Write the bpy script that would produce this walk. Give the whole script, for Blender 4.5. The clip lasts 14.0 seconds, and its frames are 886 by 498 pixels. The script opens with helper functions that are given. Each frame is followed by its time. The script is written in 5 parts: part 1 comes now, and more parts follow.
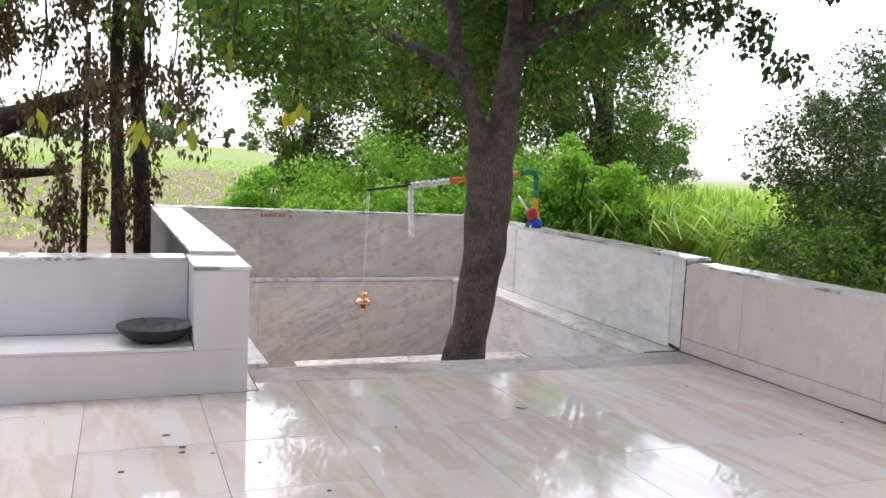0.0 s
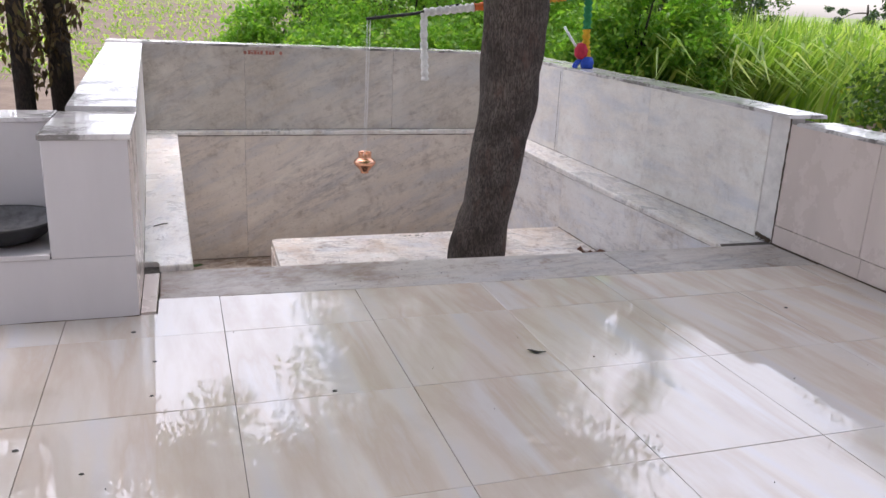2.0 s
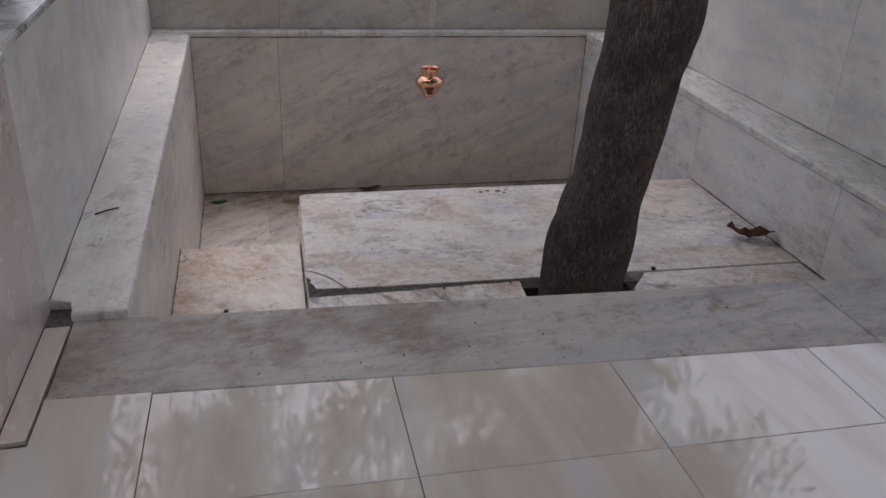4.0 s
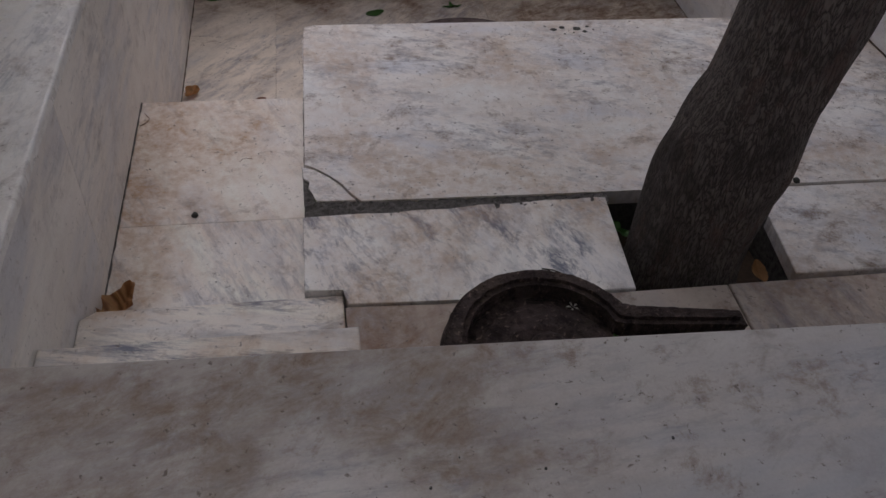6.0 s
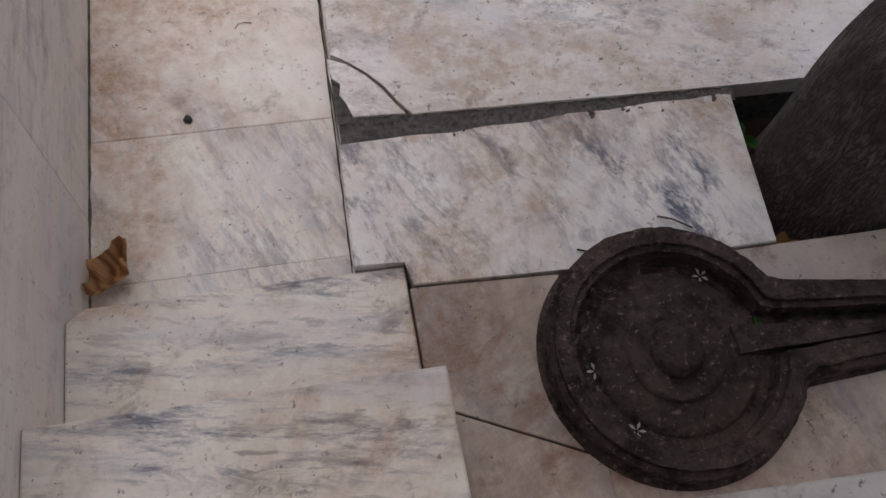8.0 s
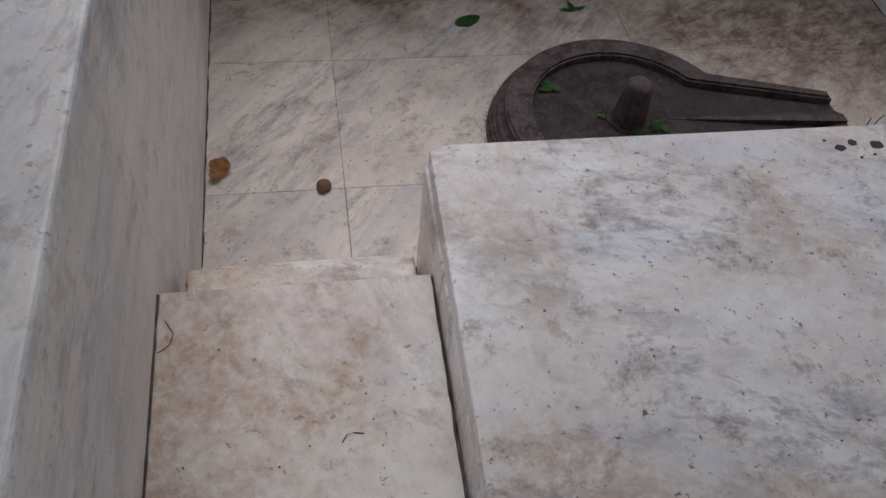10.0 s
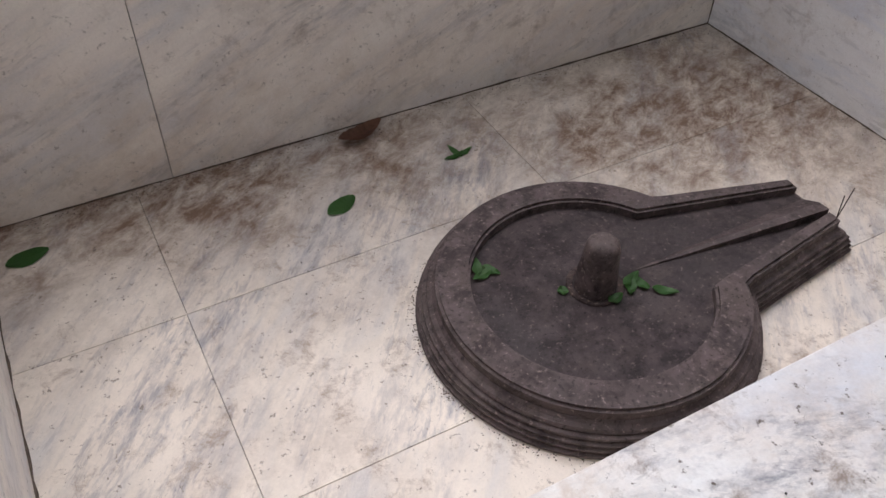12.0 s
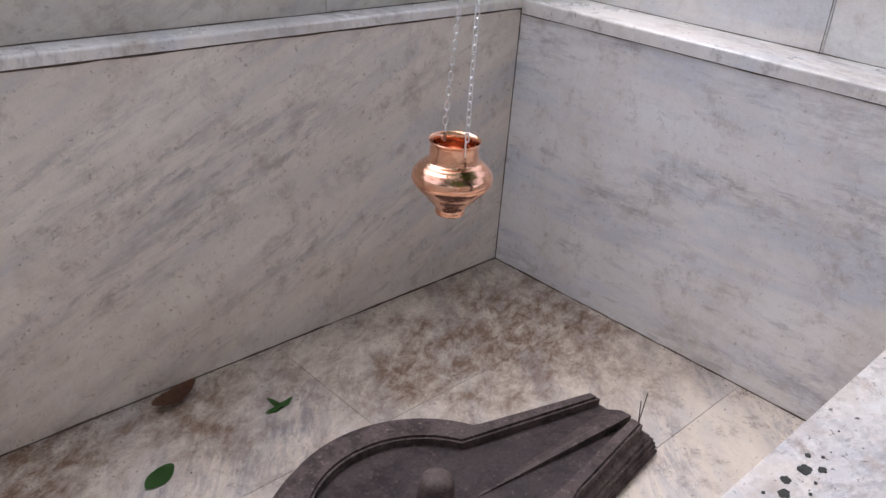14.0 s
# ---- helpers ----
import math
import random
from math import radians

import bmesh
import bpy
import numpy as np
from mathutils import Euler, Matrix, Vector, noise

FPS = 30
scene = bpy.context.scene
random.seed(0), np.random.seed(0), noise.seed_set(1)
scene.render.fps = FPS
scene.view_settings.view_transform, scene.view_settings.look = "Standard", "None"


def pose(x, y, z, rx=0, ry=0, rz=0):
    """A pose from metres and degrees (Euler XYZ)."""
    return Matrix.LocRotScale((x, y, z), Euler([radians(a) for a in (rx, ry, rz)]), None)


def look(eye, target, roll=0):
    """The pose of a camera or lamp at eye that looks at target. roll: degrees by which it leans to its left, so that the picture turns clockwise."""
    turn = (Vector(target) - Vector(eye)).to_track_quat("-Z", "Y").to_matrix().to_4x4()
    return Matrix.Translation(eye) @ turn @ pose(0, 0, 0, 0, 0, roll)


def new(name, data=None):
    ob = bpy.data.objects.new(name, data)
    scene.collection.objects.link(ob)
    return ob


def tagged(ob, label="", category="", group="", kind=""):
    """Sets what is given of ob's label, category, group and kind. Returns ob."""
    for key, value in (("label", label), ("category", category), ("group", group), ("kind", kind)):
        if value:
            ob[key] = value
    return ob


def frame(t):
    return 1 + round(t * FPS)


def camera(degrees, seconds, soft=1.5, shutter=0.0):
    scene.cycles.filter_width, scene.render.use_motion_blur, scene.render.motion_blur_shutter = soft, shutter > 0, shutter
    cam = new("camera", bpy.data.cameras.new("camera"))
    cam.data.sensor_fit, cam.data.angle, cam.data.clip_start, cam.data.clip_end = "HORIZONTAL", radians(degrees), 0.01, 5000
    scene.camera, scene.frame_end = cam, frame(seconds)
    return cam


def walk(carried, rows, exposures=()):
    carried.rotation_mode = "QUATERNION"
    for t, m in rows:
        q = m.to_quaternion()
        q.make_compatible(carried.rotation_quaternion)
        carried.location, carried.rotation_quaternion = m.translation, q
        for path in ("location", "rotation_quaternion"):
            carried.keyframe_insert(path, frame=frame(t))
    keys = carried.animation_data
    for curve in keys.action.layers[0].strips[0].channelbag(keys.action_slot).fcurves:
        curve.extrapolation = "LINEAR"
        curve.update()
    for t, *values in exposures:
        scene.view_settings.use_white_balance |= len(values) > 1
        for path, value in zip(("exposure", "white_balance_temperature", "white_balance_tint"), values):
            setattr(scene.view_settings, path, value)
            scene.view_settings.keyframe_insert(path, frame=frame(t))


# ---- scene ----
cam = camera(57.2, 14.0)
PATH = [
    (0, (-1.05, -5.038, 1.384), (-0.309, -3.19, 1.189), 2.7),
    (0.5, (-0.801, -4.709, 1.376), (0.027, -2.913, 1.082), 2.0),
    (1, (-0.501, -4.394, 1.37), (0.238, -2.579, 0.967), 1.2),
    (1.5, (-0.304, -3.953, 1.31), (0.385, -2.141, 0.817), 2.9),
    (2, (-0.129, -3.55, 1.31), (0.472, -1.734, 0.723), 2.6),
    (2.5, (0.067, -3.113, 1.318), (0.563, -1.307, 0.618), 3.2),
    (3, (0.175, -2.656, 1.316), (0.65, -0.87, 0.553), 4.2),
    (3.2, (0.224, -2.489, 1.313), (0.692, -0.71, 0.529), 3.4),
    (5.4, (0.489, -0.891, 1.162), (0.801, 0.673, -0.046), 4.3),
    (5.5, (0.514, -0.855, 1.166), (0.808, 0.684, -0.077), 4.1),
    (6, (0.512, -0.592, 1.163), (0.803, 0.826, -0.217), 4.6),
    (6.5, (0.519, -0.359, 1.136), (0.806, 0.924, -0.372), 5.4),
    (7, (0.532, -0.125, 1.115), (0.807, 0.949, -0.55), 7.4),
    (7.5, (0.474, 0.082, 1.078), (0.747, 0.977, -0.69), 9.6),
    (8, (0.405, 0.248, 1.078), (0.682, 1.087, -0.717), 9.0),
    (8.5, (0.402, 0.404, 1.031), (0.638, 1.308, -0.738), 8.5),
    (9, (0.381, 0.601, 1.027), (0.592, 1.684, -0.641), 7.3),
    (9.2, (0.332, 0.677, 1.006), (0.584, 1.79, -0.637), 8.6),
    (11.5, (0.167, 1.84, 0.592), (0.637, 3.17, -0.826), 0.7),
    (12, (0.2, 1.982, 0.57), (0.906, 3.233, -0.821), 1.5),
    (12.5, (0.153, 2.01, 0.584), (1.163, 3.213, -0.655), 1.2),
    (13, (0.132, 1.991, 0.614), (1.275, 3.231, -0.46), 2.8),
    (13.3, (0.13, 1.991, 0.637), (1.322, 3.24, -0.372), 3.3),
    (13.5, (0.138, 1.985, 0.636), (1.357, 3.247, -0.325), 3.7),
    (14, (0.136, 1.977, 0.638), (1.396, 3.236, -0.27), 4.2),
]
walk(cam, [(t, look(eye, target, roll)) for t, eye, target, roll in PATH],
     [(0, 1.55, 6400, 17), (1.5, 1.46, 6400, 19), (3.2, 0.8, 6350, 21), (5.3, -0.2, 6400, 21), (6.5, 0.0, 6400, 21), (7.5, 0.36, 6500, 21), (8.5, 0.5, 6500, 21), (9.0, 0.02, 6550, 21), (9.2, 0.0, 6450, 20), (11.3, 0.65, 6050, 16), (12.0, 1.08, 6250, 17), (12.5, 1.52, 6330, 18), (14, 1.25, 6150, 19)])

# ---------------- world and light ----------------
world = bpy.data.worlds.new("sky")
scene.world = world
world.use_nodes = True
wn = world.node_tree.nodes
sky = wn.new("ShaderNodeTexSky")
sky.sky_type = "NISHITA"
sky.sun_disc = False
sky.sun_elevation = radians(68)
sky.sun_rotation = radians(6)
sky.air_density = 1.0
sky.dust_density = 2.0
sky.ozone_density = 0.6
grey = wn.new("ShaderNodeHueSaturation")
grey.inputs["Saturation"].default_value = 0.35
world.node_tree.links.new(sky.outputs[0], grey.inputs["Color"])
world.node_tree.links.new(grey.outputs[0], wn["Background"].inputs[0])
wn["Background"].inputs[1].default_value = 0.15
sun = new("sun", bpy.data.lights.new("sun", "SUN"))
sun.data.energy = 1.05
sun.data.angle = radians(50)
sun.data.color = (1.0, 0.96, 0.9)
sun.matrix_world = look((1.4, 14, 36), (0, 0, 0))

# ---------------- materials ----------------


def shader(name, rough=0.5, metal=0.0, base=(0.5, 0.5, 0.5)):
    m = bpy.data.materials.new(name)
    m.use_nodes = True
    b = m.node_tree.nodes["Principled BSDF"]
    b.inputs["Roughness"].default_value = rough
    b.inputs["Metallic"].default_value = metal
    b.inputs["Base Color"].default_value = (*base, 1)
    return m, m.node_tree.nodes, m.node_tree.links, b


def coords(nodes, links, scale=(1, 1, 1), turn=(0, 0, 0), shift=False):
    """World-size coordinates turned, then scaled; moved by each object's own random number when shift is set."""
    g = nodes.new("ShaderNodeNewGeometry")
    mp = nodes.new("ShaderNodeMapping")
    mp.vector_type = "TEXTURE"
    mp.inputs["Scale"].default_value = [1 / a for a in scale]
    mp.inputs["Rotation"].default_value = [radians(a) for a in turn]
    links.new(g.outputs["Position"], mp.inputs["Vector"])
    if shift:
        info = nodes.new("ShaderNodeObjectInfo")
        mul = nodes.new("ShaderNodeMath")
        mul.operation = "MULTIPLY"
        mul.inputs[1].default_value = 37.0
        links.new(info.outputs["Random"], mul.inputs[0])
        links.new(mul.outputs[0], mp.inputs["Location"])
    return mp.outputs["Vector"]


def noise_tex(nodes, links, vec, scale, detail=6, rough=0.6, distortion=0.0):
    n = nodes.new("ShaderNodeTexNoise")
    n.inputs["Scale"].default_value = scale
    n.inputs["Detail"].default_value = detail
    n.inputs["Roughness"].default_value = rough
    n.inputs["Distortion"].default_value = distortion
    links.new(vec, n.inputs["Vector"])
    return n.outputs["Fac"]


def ramp(nodes, links, fac, stops):
    r = nodes.new("ShaderNodeValToRGB")
    els = r.color_ramp.elements
    while len(els) < len(stops):
        els.new(0.5)
    for e, (p, c) in zip(els, stops):
        e.position = p
        e.color = (*c, 1) if len(c) == 3 else c
    links.new(fac, r.inputs[0])
    return r.outputs[0]


def mix(nodes, links, fac, a, b, mode="MIX"):
    n = nodes.new("ShaderNodeMix")
    n.data_type = "RGBA"
    n.blend_type = mode
    for sock, v in ((n.inputs[0], fac), (n.inputs[6], a), (n.inputs[7], b)):
        if isinstance(v, (int, float)):
            sock.default_value = v
        elif isinstance(v, tuple):
            sock.default_value = (*v, 1)
        else:
            links.new(v, sock)
    return n.outputs[2]


def bump(nodes, links, b, height, strength, dist=0.002):
    n = nodes.new("ShaderNodeBump")
    n.inputs["Strength"].default_value = strength
    n.inputs["Distance"].default_value = dist
    links.new(height, n.inputs["Height"])
    links.new(n.outputs[0], b.inputs["Normal"])


W = (1, 1, 1)
K = (0, 0, 0)


def marble(name, turn, stretch=(1, 1, 1), base=(0.80, 0.75, 0.70), vein=0.5, stain=0.6, rough=0.3, dirt=0.5, tan=(0.50, 0.35, 0.23), blob=None, smudge=0.0, cluster=(0.43, 0.60)):
    """White marble: soft clouds and thin broken veins in clusters, tan staining, brown dirt spots and dark flecks."""
    m, n, l, b = shader(name, rough)
    v = coords(n, l, stretch, turn, shift=True)
    w = coords(n, l)
    cloud = noise_tex(n, l, v, 2.2, 6, 0.6, 0.3)
    cool = (base[0] * 0.84, base[1] * 0.885, base[2] * 0.96)
    col = ramp(n, l, cloud, [(0.34, cool), (0.50, base), (0.66, tuple(min(0.92, c * 1.10) for c in base))])
    where = noise_tex(n, l, v, 1.3, 5, 0.55)
    group = ramp(n, l, where, [(cluster[0], (0.04,) * 3), (cluster[1], W)])
    thin = noise_tex(n, l, v, 4.2, 10, 0.66, 0.5)
    line = ramp(n, l, thin, [(0.455, K), (0.495, W), (0.505, W), (0.545, K)])
    breaks = noise_tex(n, l, v, 11, 6, 0.65)
    line = mix(n, l, 1.0, line, ramp(n, l, breaks, [(0.40, K), (0.56, W)]), "MULTIPLY")
    dash = ramp(n, l, noise_tex(n, l, v, 12.5, 7, 0.62, 0.35), [(0.585, K), (0.64, W)])
    streaks = ramp(n, l, noise_tex(n, l, v, 6.5, 11, 0.74, 0.2), [(0.39, W), (0.52, K)])
    vm = mix(n, l, 1.0, mix(n, l, 0.6, streaks, line, "ADD"), group, "MULTIPLY")
    col = mix(n, l, mix(n, l, vein, K, vm), col, (0.17, 0.18, 0.235))
    col = mix(n, l, mix(n, l, min(1.0, vein * 1.1), K, mix(n, l, 1.0, dash, ramp(n, l, where, [(0.36, (0.12,) * 3), (0.58, (0.8,) * 3)]), "MULTIPLY")), col, (0.27, 0.265, 0.29))
    st = noise_tex(n, l, w, 1.9, 9, 0.66, 0.4)
    grain = noise_tex(n, l, w, 26, 8, 0.74)
    sm = ramp(n, l, st, [(0.40, K), (0.50, (0.38,) * 3), (0.62, W)])
    sm = mix(n, l, 1.0, sm, ramp(n, l, grain, [(0.38, (0.35,) * 3), (0.60, W)]), "MULTIPLY")
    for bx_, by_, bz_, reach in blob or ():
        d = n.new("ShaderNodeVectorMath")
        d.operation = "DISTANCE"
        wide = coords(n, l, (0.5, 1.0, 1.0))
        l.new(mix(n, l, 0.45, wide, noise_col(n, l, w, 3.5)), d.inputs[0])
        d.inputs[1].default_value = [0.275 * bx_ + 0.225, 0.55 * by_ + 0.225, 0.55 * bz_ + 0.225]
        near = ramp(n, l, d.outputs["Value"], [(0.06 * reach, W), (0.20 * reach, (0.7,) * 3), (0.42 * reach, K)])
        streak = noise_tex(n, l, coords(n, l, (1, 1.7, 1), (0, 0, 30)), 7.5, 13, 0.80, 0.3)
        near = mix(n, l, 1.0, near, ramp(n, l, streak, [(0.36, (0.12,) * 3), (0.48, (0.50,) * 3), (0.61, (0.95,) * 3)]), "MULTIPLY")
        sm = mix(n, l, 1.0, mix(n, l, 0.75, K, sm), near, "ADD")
    col = mix(n, l, mix(n, l, stain, K, sm), col, tan)
    spots = noise_tex(n, l, w, 7.5, 12, 0.78, 0.2)
    col = mix(n, l, mix(n, l, dirt * 0.85, K, ramp(n, l, spots, [(0.54, K), (0.66, W)])), col, (0.20, 0.125, 0.08))
    fine = noise_tex(n, l, w, 48, 8, 0.7, 0.2)
    col = mix(n, l, mix(n, l, dirt, K, ramp(n, l, fine, [(0.61, K), (0.66, W)])), col, (0.12, 0.09, 0.07))
    if smudge:
        big = noise_tex(n, l, coords(n, l, (1, 1.6, 1), (0, 0, 20)), 4.2, 10, 0.66, 0.5)
        sg = mix(n, l, 1.0, ramp(n, l, big, [(0.555, K), (0.63, W)]), ramp(n, l, grain, [(0.36, (0.25,) * 3), (0.52, W)]), "MULTIPLY")
        col = mix(n, l, mix(n, l, smudge, K, sg), col, (0.16, 0.105, 0.07))
    speckle = noise_tex(n, l, w, 150, 4, 0.7)
    col = mix(n, l, 1.0, col, ramp(n, l, speckle, [(0.38, (0.94,) * 3), (0.58, W)]), "MULTIPLY")
    l.new(col, b.inputs["Base Color"])
    l.new(ramp(n, l, st, [(0.35, (rough,) * 3), (0.7, (min(1, rough + 0.25),) * 3)]), b.inputs["Roughness"])
    bump(n, l, b, grain, 0.12, 0.0012)
    return m


def noise_col(nodes, links, vec, scale):
    t = nodes.new("ShaderNodeTexNoise")
    t.inputs["Scale"].default_value = scale
    t.inputs["Detail"].default_value = 8
    links.new(vec, t.inputs["Vector"])
    return t.outputs["Color"]


M = {}
M["marble_floor"] = marble("marble_floor", (0, 0, -9), (0.7, 3.2, 1), base=(0.88, 0.82, 0.745), vein=0.85, stain=1.0, rough=0.3, dirt=0.75, tan=(0.48, 0.29, 0.15), smudge=0.4)
M["marble_front"] = marble("marble_veined", (0, 0, 22), (2.3, 0.95, 1), base=(0.88, 0.845, 0.81), vein=1.0, stain=0.85, rough=0.24, dirt=0.6, tan=(0.48, 0.32, 0.19), cluster=(0.38, 0.52))
M["marble_pass"] = marble("marble_passage", (0, 0, 24), (2.8, 0.7, 1), base=(0.89, 0.835, 0.77), vein=0.45, stain=0.95, rough=0.32, dirt=0.6, tan=(0.47, 0.28, 0.145))
M["marble_plat"] = marble("marble_platform", (0, 0, -14), (1.3, 2.5, 1), base=(0.89, 0.855, 0.82), vein=0.5, stain=0.75, rough=0.16, dirt=0.9, tan=(0.48, 0.33, 0.21))
M["marble_sill"] = marble("marble_sill", (0, 0, 7), (0.7, 2.6, 1), base=(0.50, 0.475, 0.45), vein=0.5, stain=0.75, rough=0.32, dirt=0.9, tan=(0.21, 0.135, 0.088), smudge=0.35, blob=((0.25, 0.27, 0.0, 0.42), (-0.15, 0.08, 0.0, 0.45), (0.55, 0.30, 0.0, 0.3)))
M["marble_basin"] = marble("soiled_marble", (0, 0, 15), (2.2, 0.7, 1), base=(0.58, 0.50, 0.43), vein=0.5, stain=0.95, rough=0.4, dirt=0.9, tan=(0.25, 0.145, 0.095), blob=((0.78, 0.66, -0.486, 0.4),))
M["marble_wall"] = marble("marble_wall", (0, -24, 0), (0.6, 0.6, 3.0), base=(0.85, 0.79, 0.73), vein=0.32, stain=0.42, rough=0.36, dirt=0.45, tan=(0.50, 0.385, 0.27), smudge=0.14, cluster=(0.46, 0.62), blob=((0.1, 4.33, -1.15, 0.75), (0.75, 4.33, -1.2, 0.6), (1.9, 4.33, -1.22, 0.6)))
M["marble_upper"] = marble("marble_upper", (0, -24, 0), (0.6, 0.6, 2.2), base=(0.89, 0.855, 0.81), vein=0.12, stain=0.3, rough=0.4, dirt=0.25, tan=(0.5, 0.42, 0.33))
# greyer than marble_upper: weathered tone, darkened further to carry this side's shade
M["marble_far"] = marble("marble_far_shaded", (0, -24, 0), (0.6, 0.6, 2.6), base=(0.67, 0.63, 0.575), vein=0.25, stain=0.5, rough=0.42, dirt=0.4, tan=(0.40, 0.33, 0.26), smudge=0.2)
# paler, neutral copy of marble_wall: light on the right side put into the base
M["marble_right"] = marble("marble_skylit_wall", (0, -24, 0), (0.6, 0.6, 2.8), base=(0.89, 0.88, 0.875), vein=0.38, stain=0.35, rough=0.36, dirt=0.4, tan=(0.55, 0.43, 0.31), cluster=(0.47, 0.64))
# blobs are brown dirt, enlarged by the walls to carry the weaker light too
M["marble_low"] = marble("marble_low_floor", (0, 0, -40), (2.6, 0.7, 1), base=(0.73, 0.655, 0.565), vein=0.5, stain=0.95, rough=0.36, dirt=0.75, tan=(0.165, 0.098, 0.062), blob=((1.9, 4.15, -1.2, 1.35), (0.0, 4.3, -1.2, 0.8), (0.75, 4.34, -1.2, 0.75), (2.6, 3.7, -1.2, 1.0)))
M["marble_ledge"] = marble("marble_ledge", (0, 0, 80), (0.7, 2.4, 1), base=(0.89, 0.865, 0.83), vein=0.4, stain=0.4, rough=0.2, dirt=0.55, tan=(0.50, 0.40, 0.30))


def floor_tile():
    m, n, l, b = shader("polished_tile", 0.05)
    v = coords(n, l, (1, 0.16, 1), (0, 0, 4), shift=True)
    f = noise_tex(n, l, v, 5.5, 5, 0.55, 0.3)
    col = ramp(n, l, f, [(0.3, (0.58, 0.57, 0.585)), (0.45, (0.61, 0.56, 0.505)), (0.57, (0.55, 0.47, 0.40)), (0.70, (0.61, 0.59, 0.575))])
    d = noise_tex(n, l, coords(n, l), 2.0, 8, 0.7)
    col = mix(n, l, ramp(n, l, d, [(0.55, K), (0.8, (0.35,) * 3)]), col, (0.45, 0.38, 0.32))
    l.new(col, b.inputs["Base Color"])
    l.new(ramp(n, l, d, [(0.35, (0.015,) * 3), (0.8, (0.09,) * 3)]), b.inputs["Roughness"])
    b.inputs["IOR"].default_value = 2.2
    bump(n, l, b, noise_tex(n, l, coords(n, l), 9, 3), 0.006, 0.003)
    return m


M["tile"] = floor_tile()


def wall_tile(name, base, rough=0.14):
    m, n, l, b = shader(name, rough)
    v = coords(n, l, (1, 1, 0.3), shift=True)
    f = noise_tex(n, l, v, 4, 6, 0.6, 0.4)
    col = ramp(n, l, f, [(0.3, tuple(c * 0.93 for c in base)), (0.6, base), (0.8, tuple(min(1, c * 1.05) for c in base))])
    d = noise_tex(n, l, coords(n, l), 3, 9, 0.7)
    col = mix(n, l, ramp(n, l, d, [(0.6, K), (0.85, (0.3,) * 3)]), col, (0.4, 0.35, 0.3))
    l.new(col, b.inputs["Base Color"])
    l.new(ramp(n, l, d, [(0.3, (rough,) * 3), (0.8, (rough + 0.2,) * 3)]), b.inputs["Roughness"])
    return m


M["tile_grey"] = wall_tile("pale_wall_tile", (0.62, 0.60, 0.61), 0.12)
M["tile_pink"] = wall_tile("beige_wall_tile", (0.69, 0.60, 0.555), 0.2)


def coping():
    m, n, l, b = shader("coping_stone", 0.12)
    v = coords(n, l, (1, 1, 1))
    f = noise_tex(n, l, v, 5, 9, 0.7, 0.8)
    col = ramp(n, l, f, [(0.35, (0.5, 0.48, 0.5)), (0.5, (0.68, 0.66, 0.66)), (0.62, (0.72, 0.71, 0.7))])
    g = noise_tex(n, l, v, 3.1, 9, 0.75, 0.5)
    col = mix(n, l, ramp(n, l, g, [(0.51, K), (0.58, (0.85,) * 3)]), col, (0.13, 0.12, 0.11))
    l.new(col, b.inputs["Base Color"])
    l.new(ramp(n, l, g, [(0.45, (0.04,) * 3), (0.7, (0.45,) * 3)]), b.inputs["Roughness"])
    return m


M["coping"] = coping()


def plain(name, base, rough=0.7, var=0.3, scale=20.0, bumpy=0.3, metal=0.0, dist=0.004, rand=0.0):
    m, n, l, b = shader(name, rough, metal)
    v = coords(n, l)
    f = noise_tex(n, l, v, scale, 8, 0.65)
    col = ramp(n, l, f, [(0.3, tuple(c * (1 - var) for c in base)), (0.5, base), (0.75, tuple(min(1, c * (1 + var)) for c in base))])
    g = noise_tex(n, l, v, scale / 9, 6, 0.6)
    col = mix(n, l, ramp(n, l, g, [(0.45, K), (0.75, (0.35,) * 3)]), col, tuple(c * 0.55 for c in base))
    l.new(col, b.inputs["Base Color"])
    bump(n, l, b, f, bumpy, dist)
    return m


M["cement"] = plain("cement_mortar", (0.125, 0.115, 0.108), 0.95, 0.65, 60, 1.0, dist=0.008)
M["soil"] = plain("soil", (0.075, 0.05, 0.035), 0.95, 0.4, 25, 0.9, dist=0.01)
M["iron"] = plain("black_iron", (0.018, 0.018, 0.02), 0.6, 0.4, 30, 0.4)
M["iron_worn"] = plain("ash_grey_iron", (0.10, 0.10, 0.105), 0.7, 0.5, 24, 0.5)
M["steel"] = plain("chain_steel", (0.78, 0.78, 0.78), 0.38, 0.15, 60, 0.1, metal=1.0)
M["dry"] = plain("dry_leaf", (0.52, 0.28, 0.12), 0.75, 0.35, 30, 0.5)


def ribbed_leaf():
    m, n, l, b = shader("ribbed_dry_leaf", 0.7)
    w = n.new("ShaderNodeTexWave")
    w.inputs["Scale"].default_value = 10
    w.inputs["Distortion"].default_value = 12.0
    w.inputs["Detail"].default_value = 3
    l.new(coords(n, l, (1, 1, 0.4), (0, 0, 28)), w.inputs["Vector"])
    l.new(ramp(n, l, w.outputs["Fac"], [(0.05, (0.34, 0.17, 0.075)), (0.4, (0.48, 0.26, 0.115)), (0.85, (0.60, 0.36, 0.17))]), b.inputs["Base Color"])
    bump(n, l, b, w.outputs["Fac"], 0.6, 0.004)
    return m


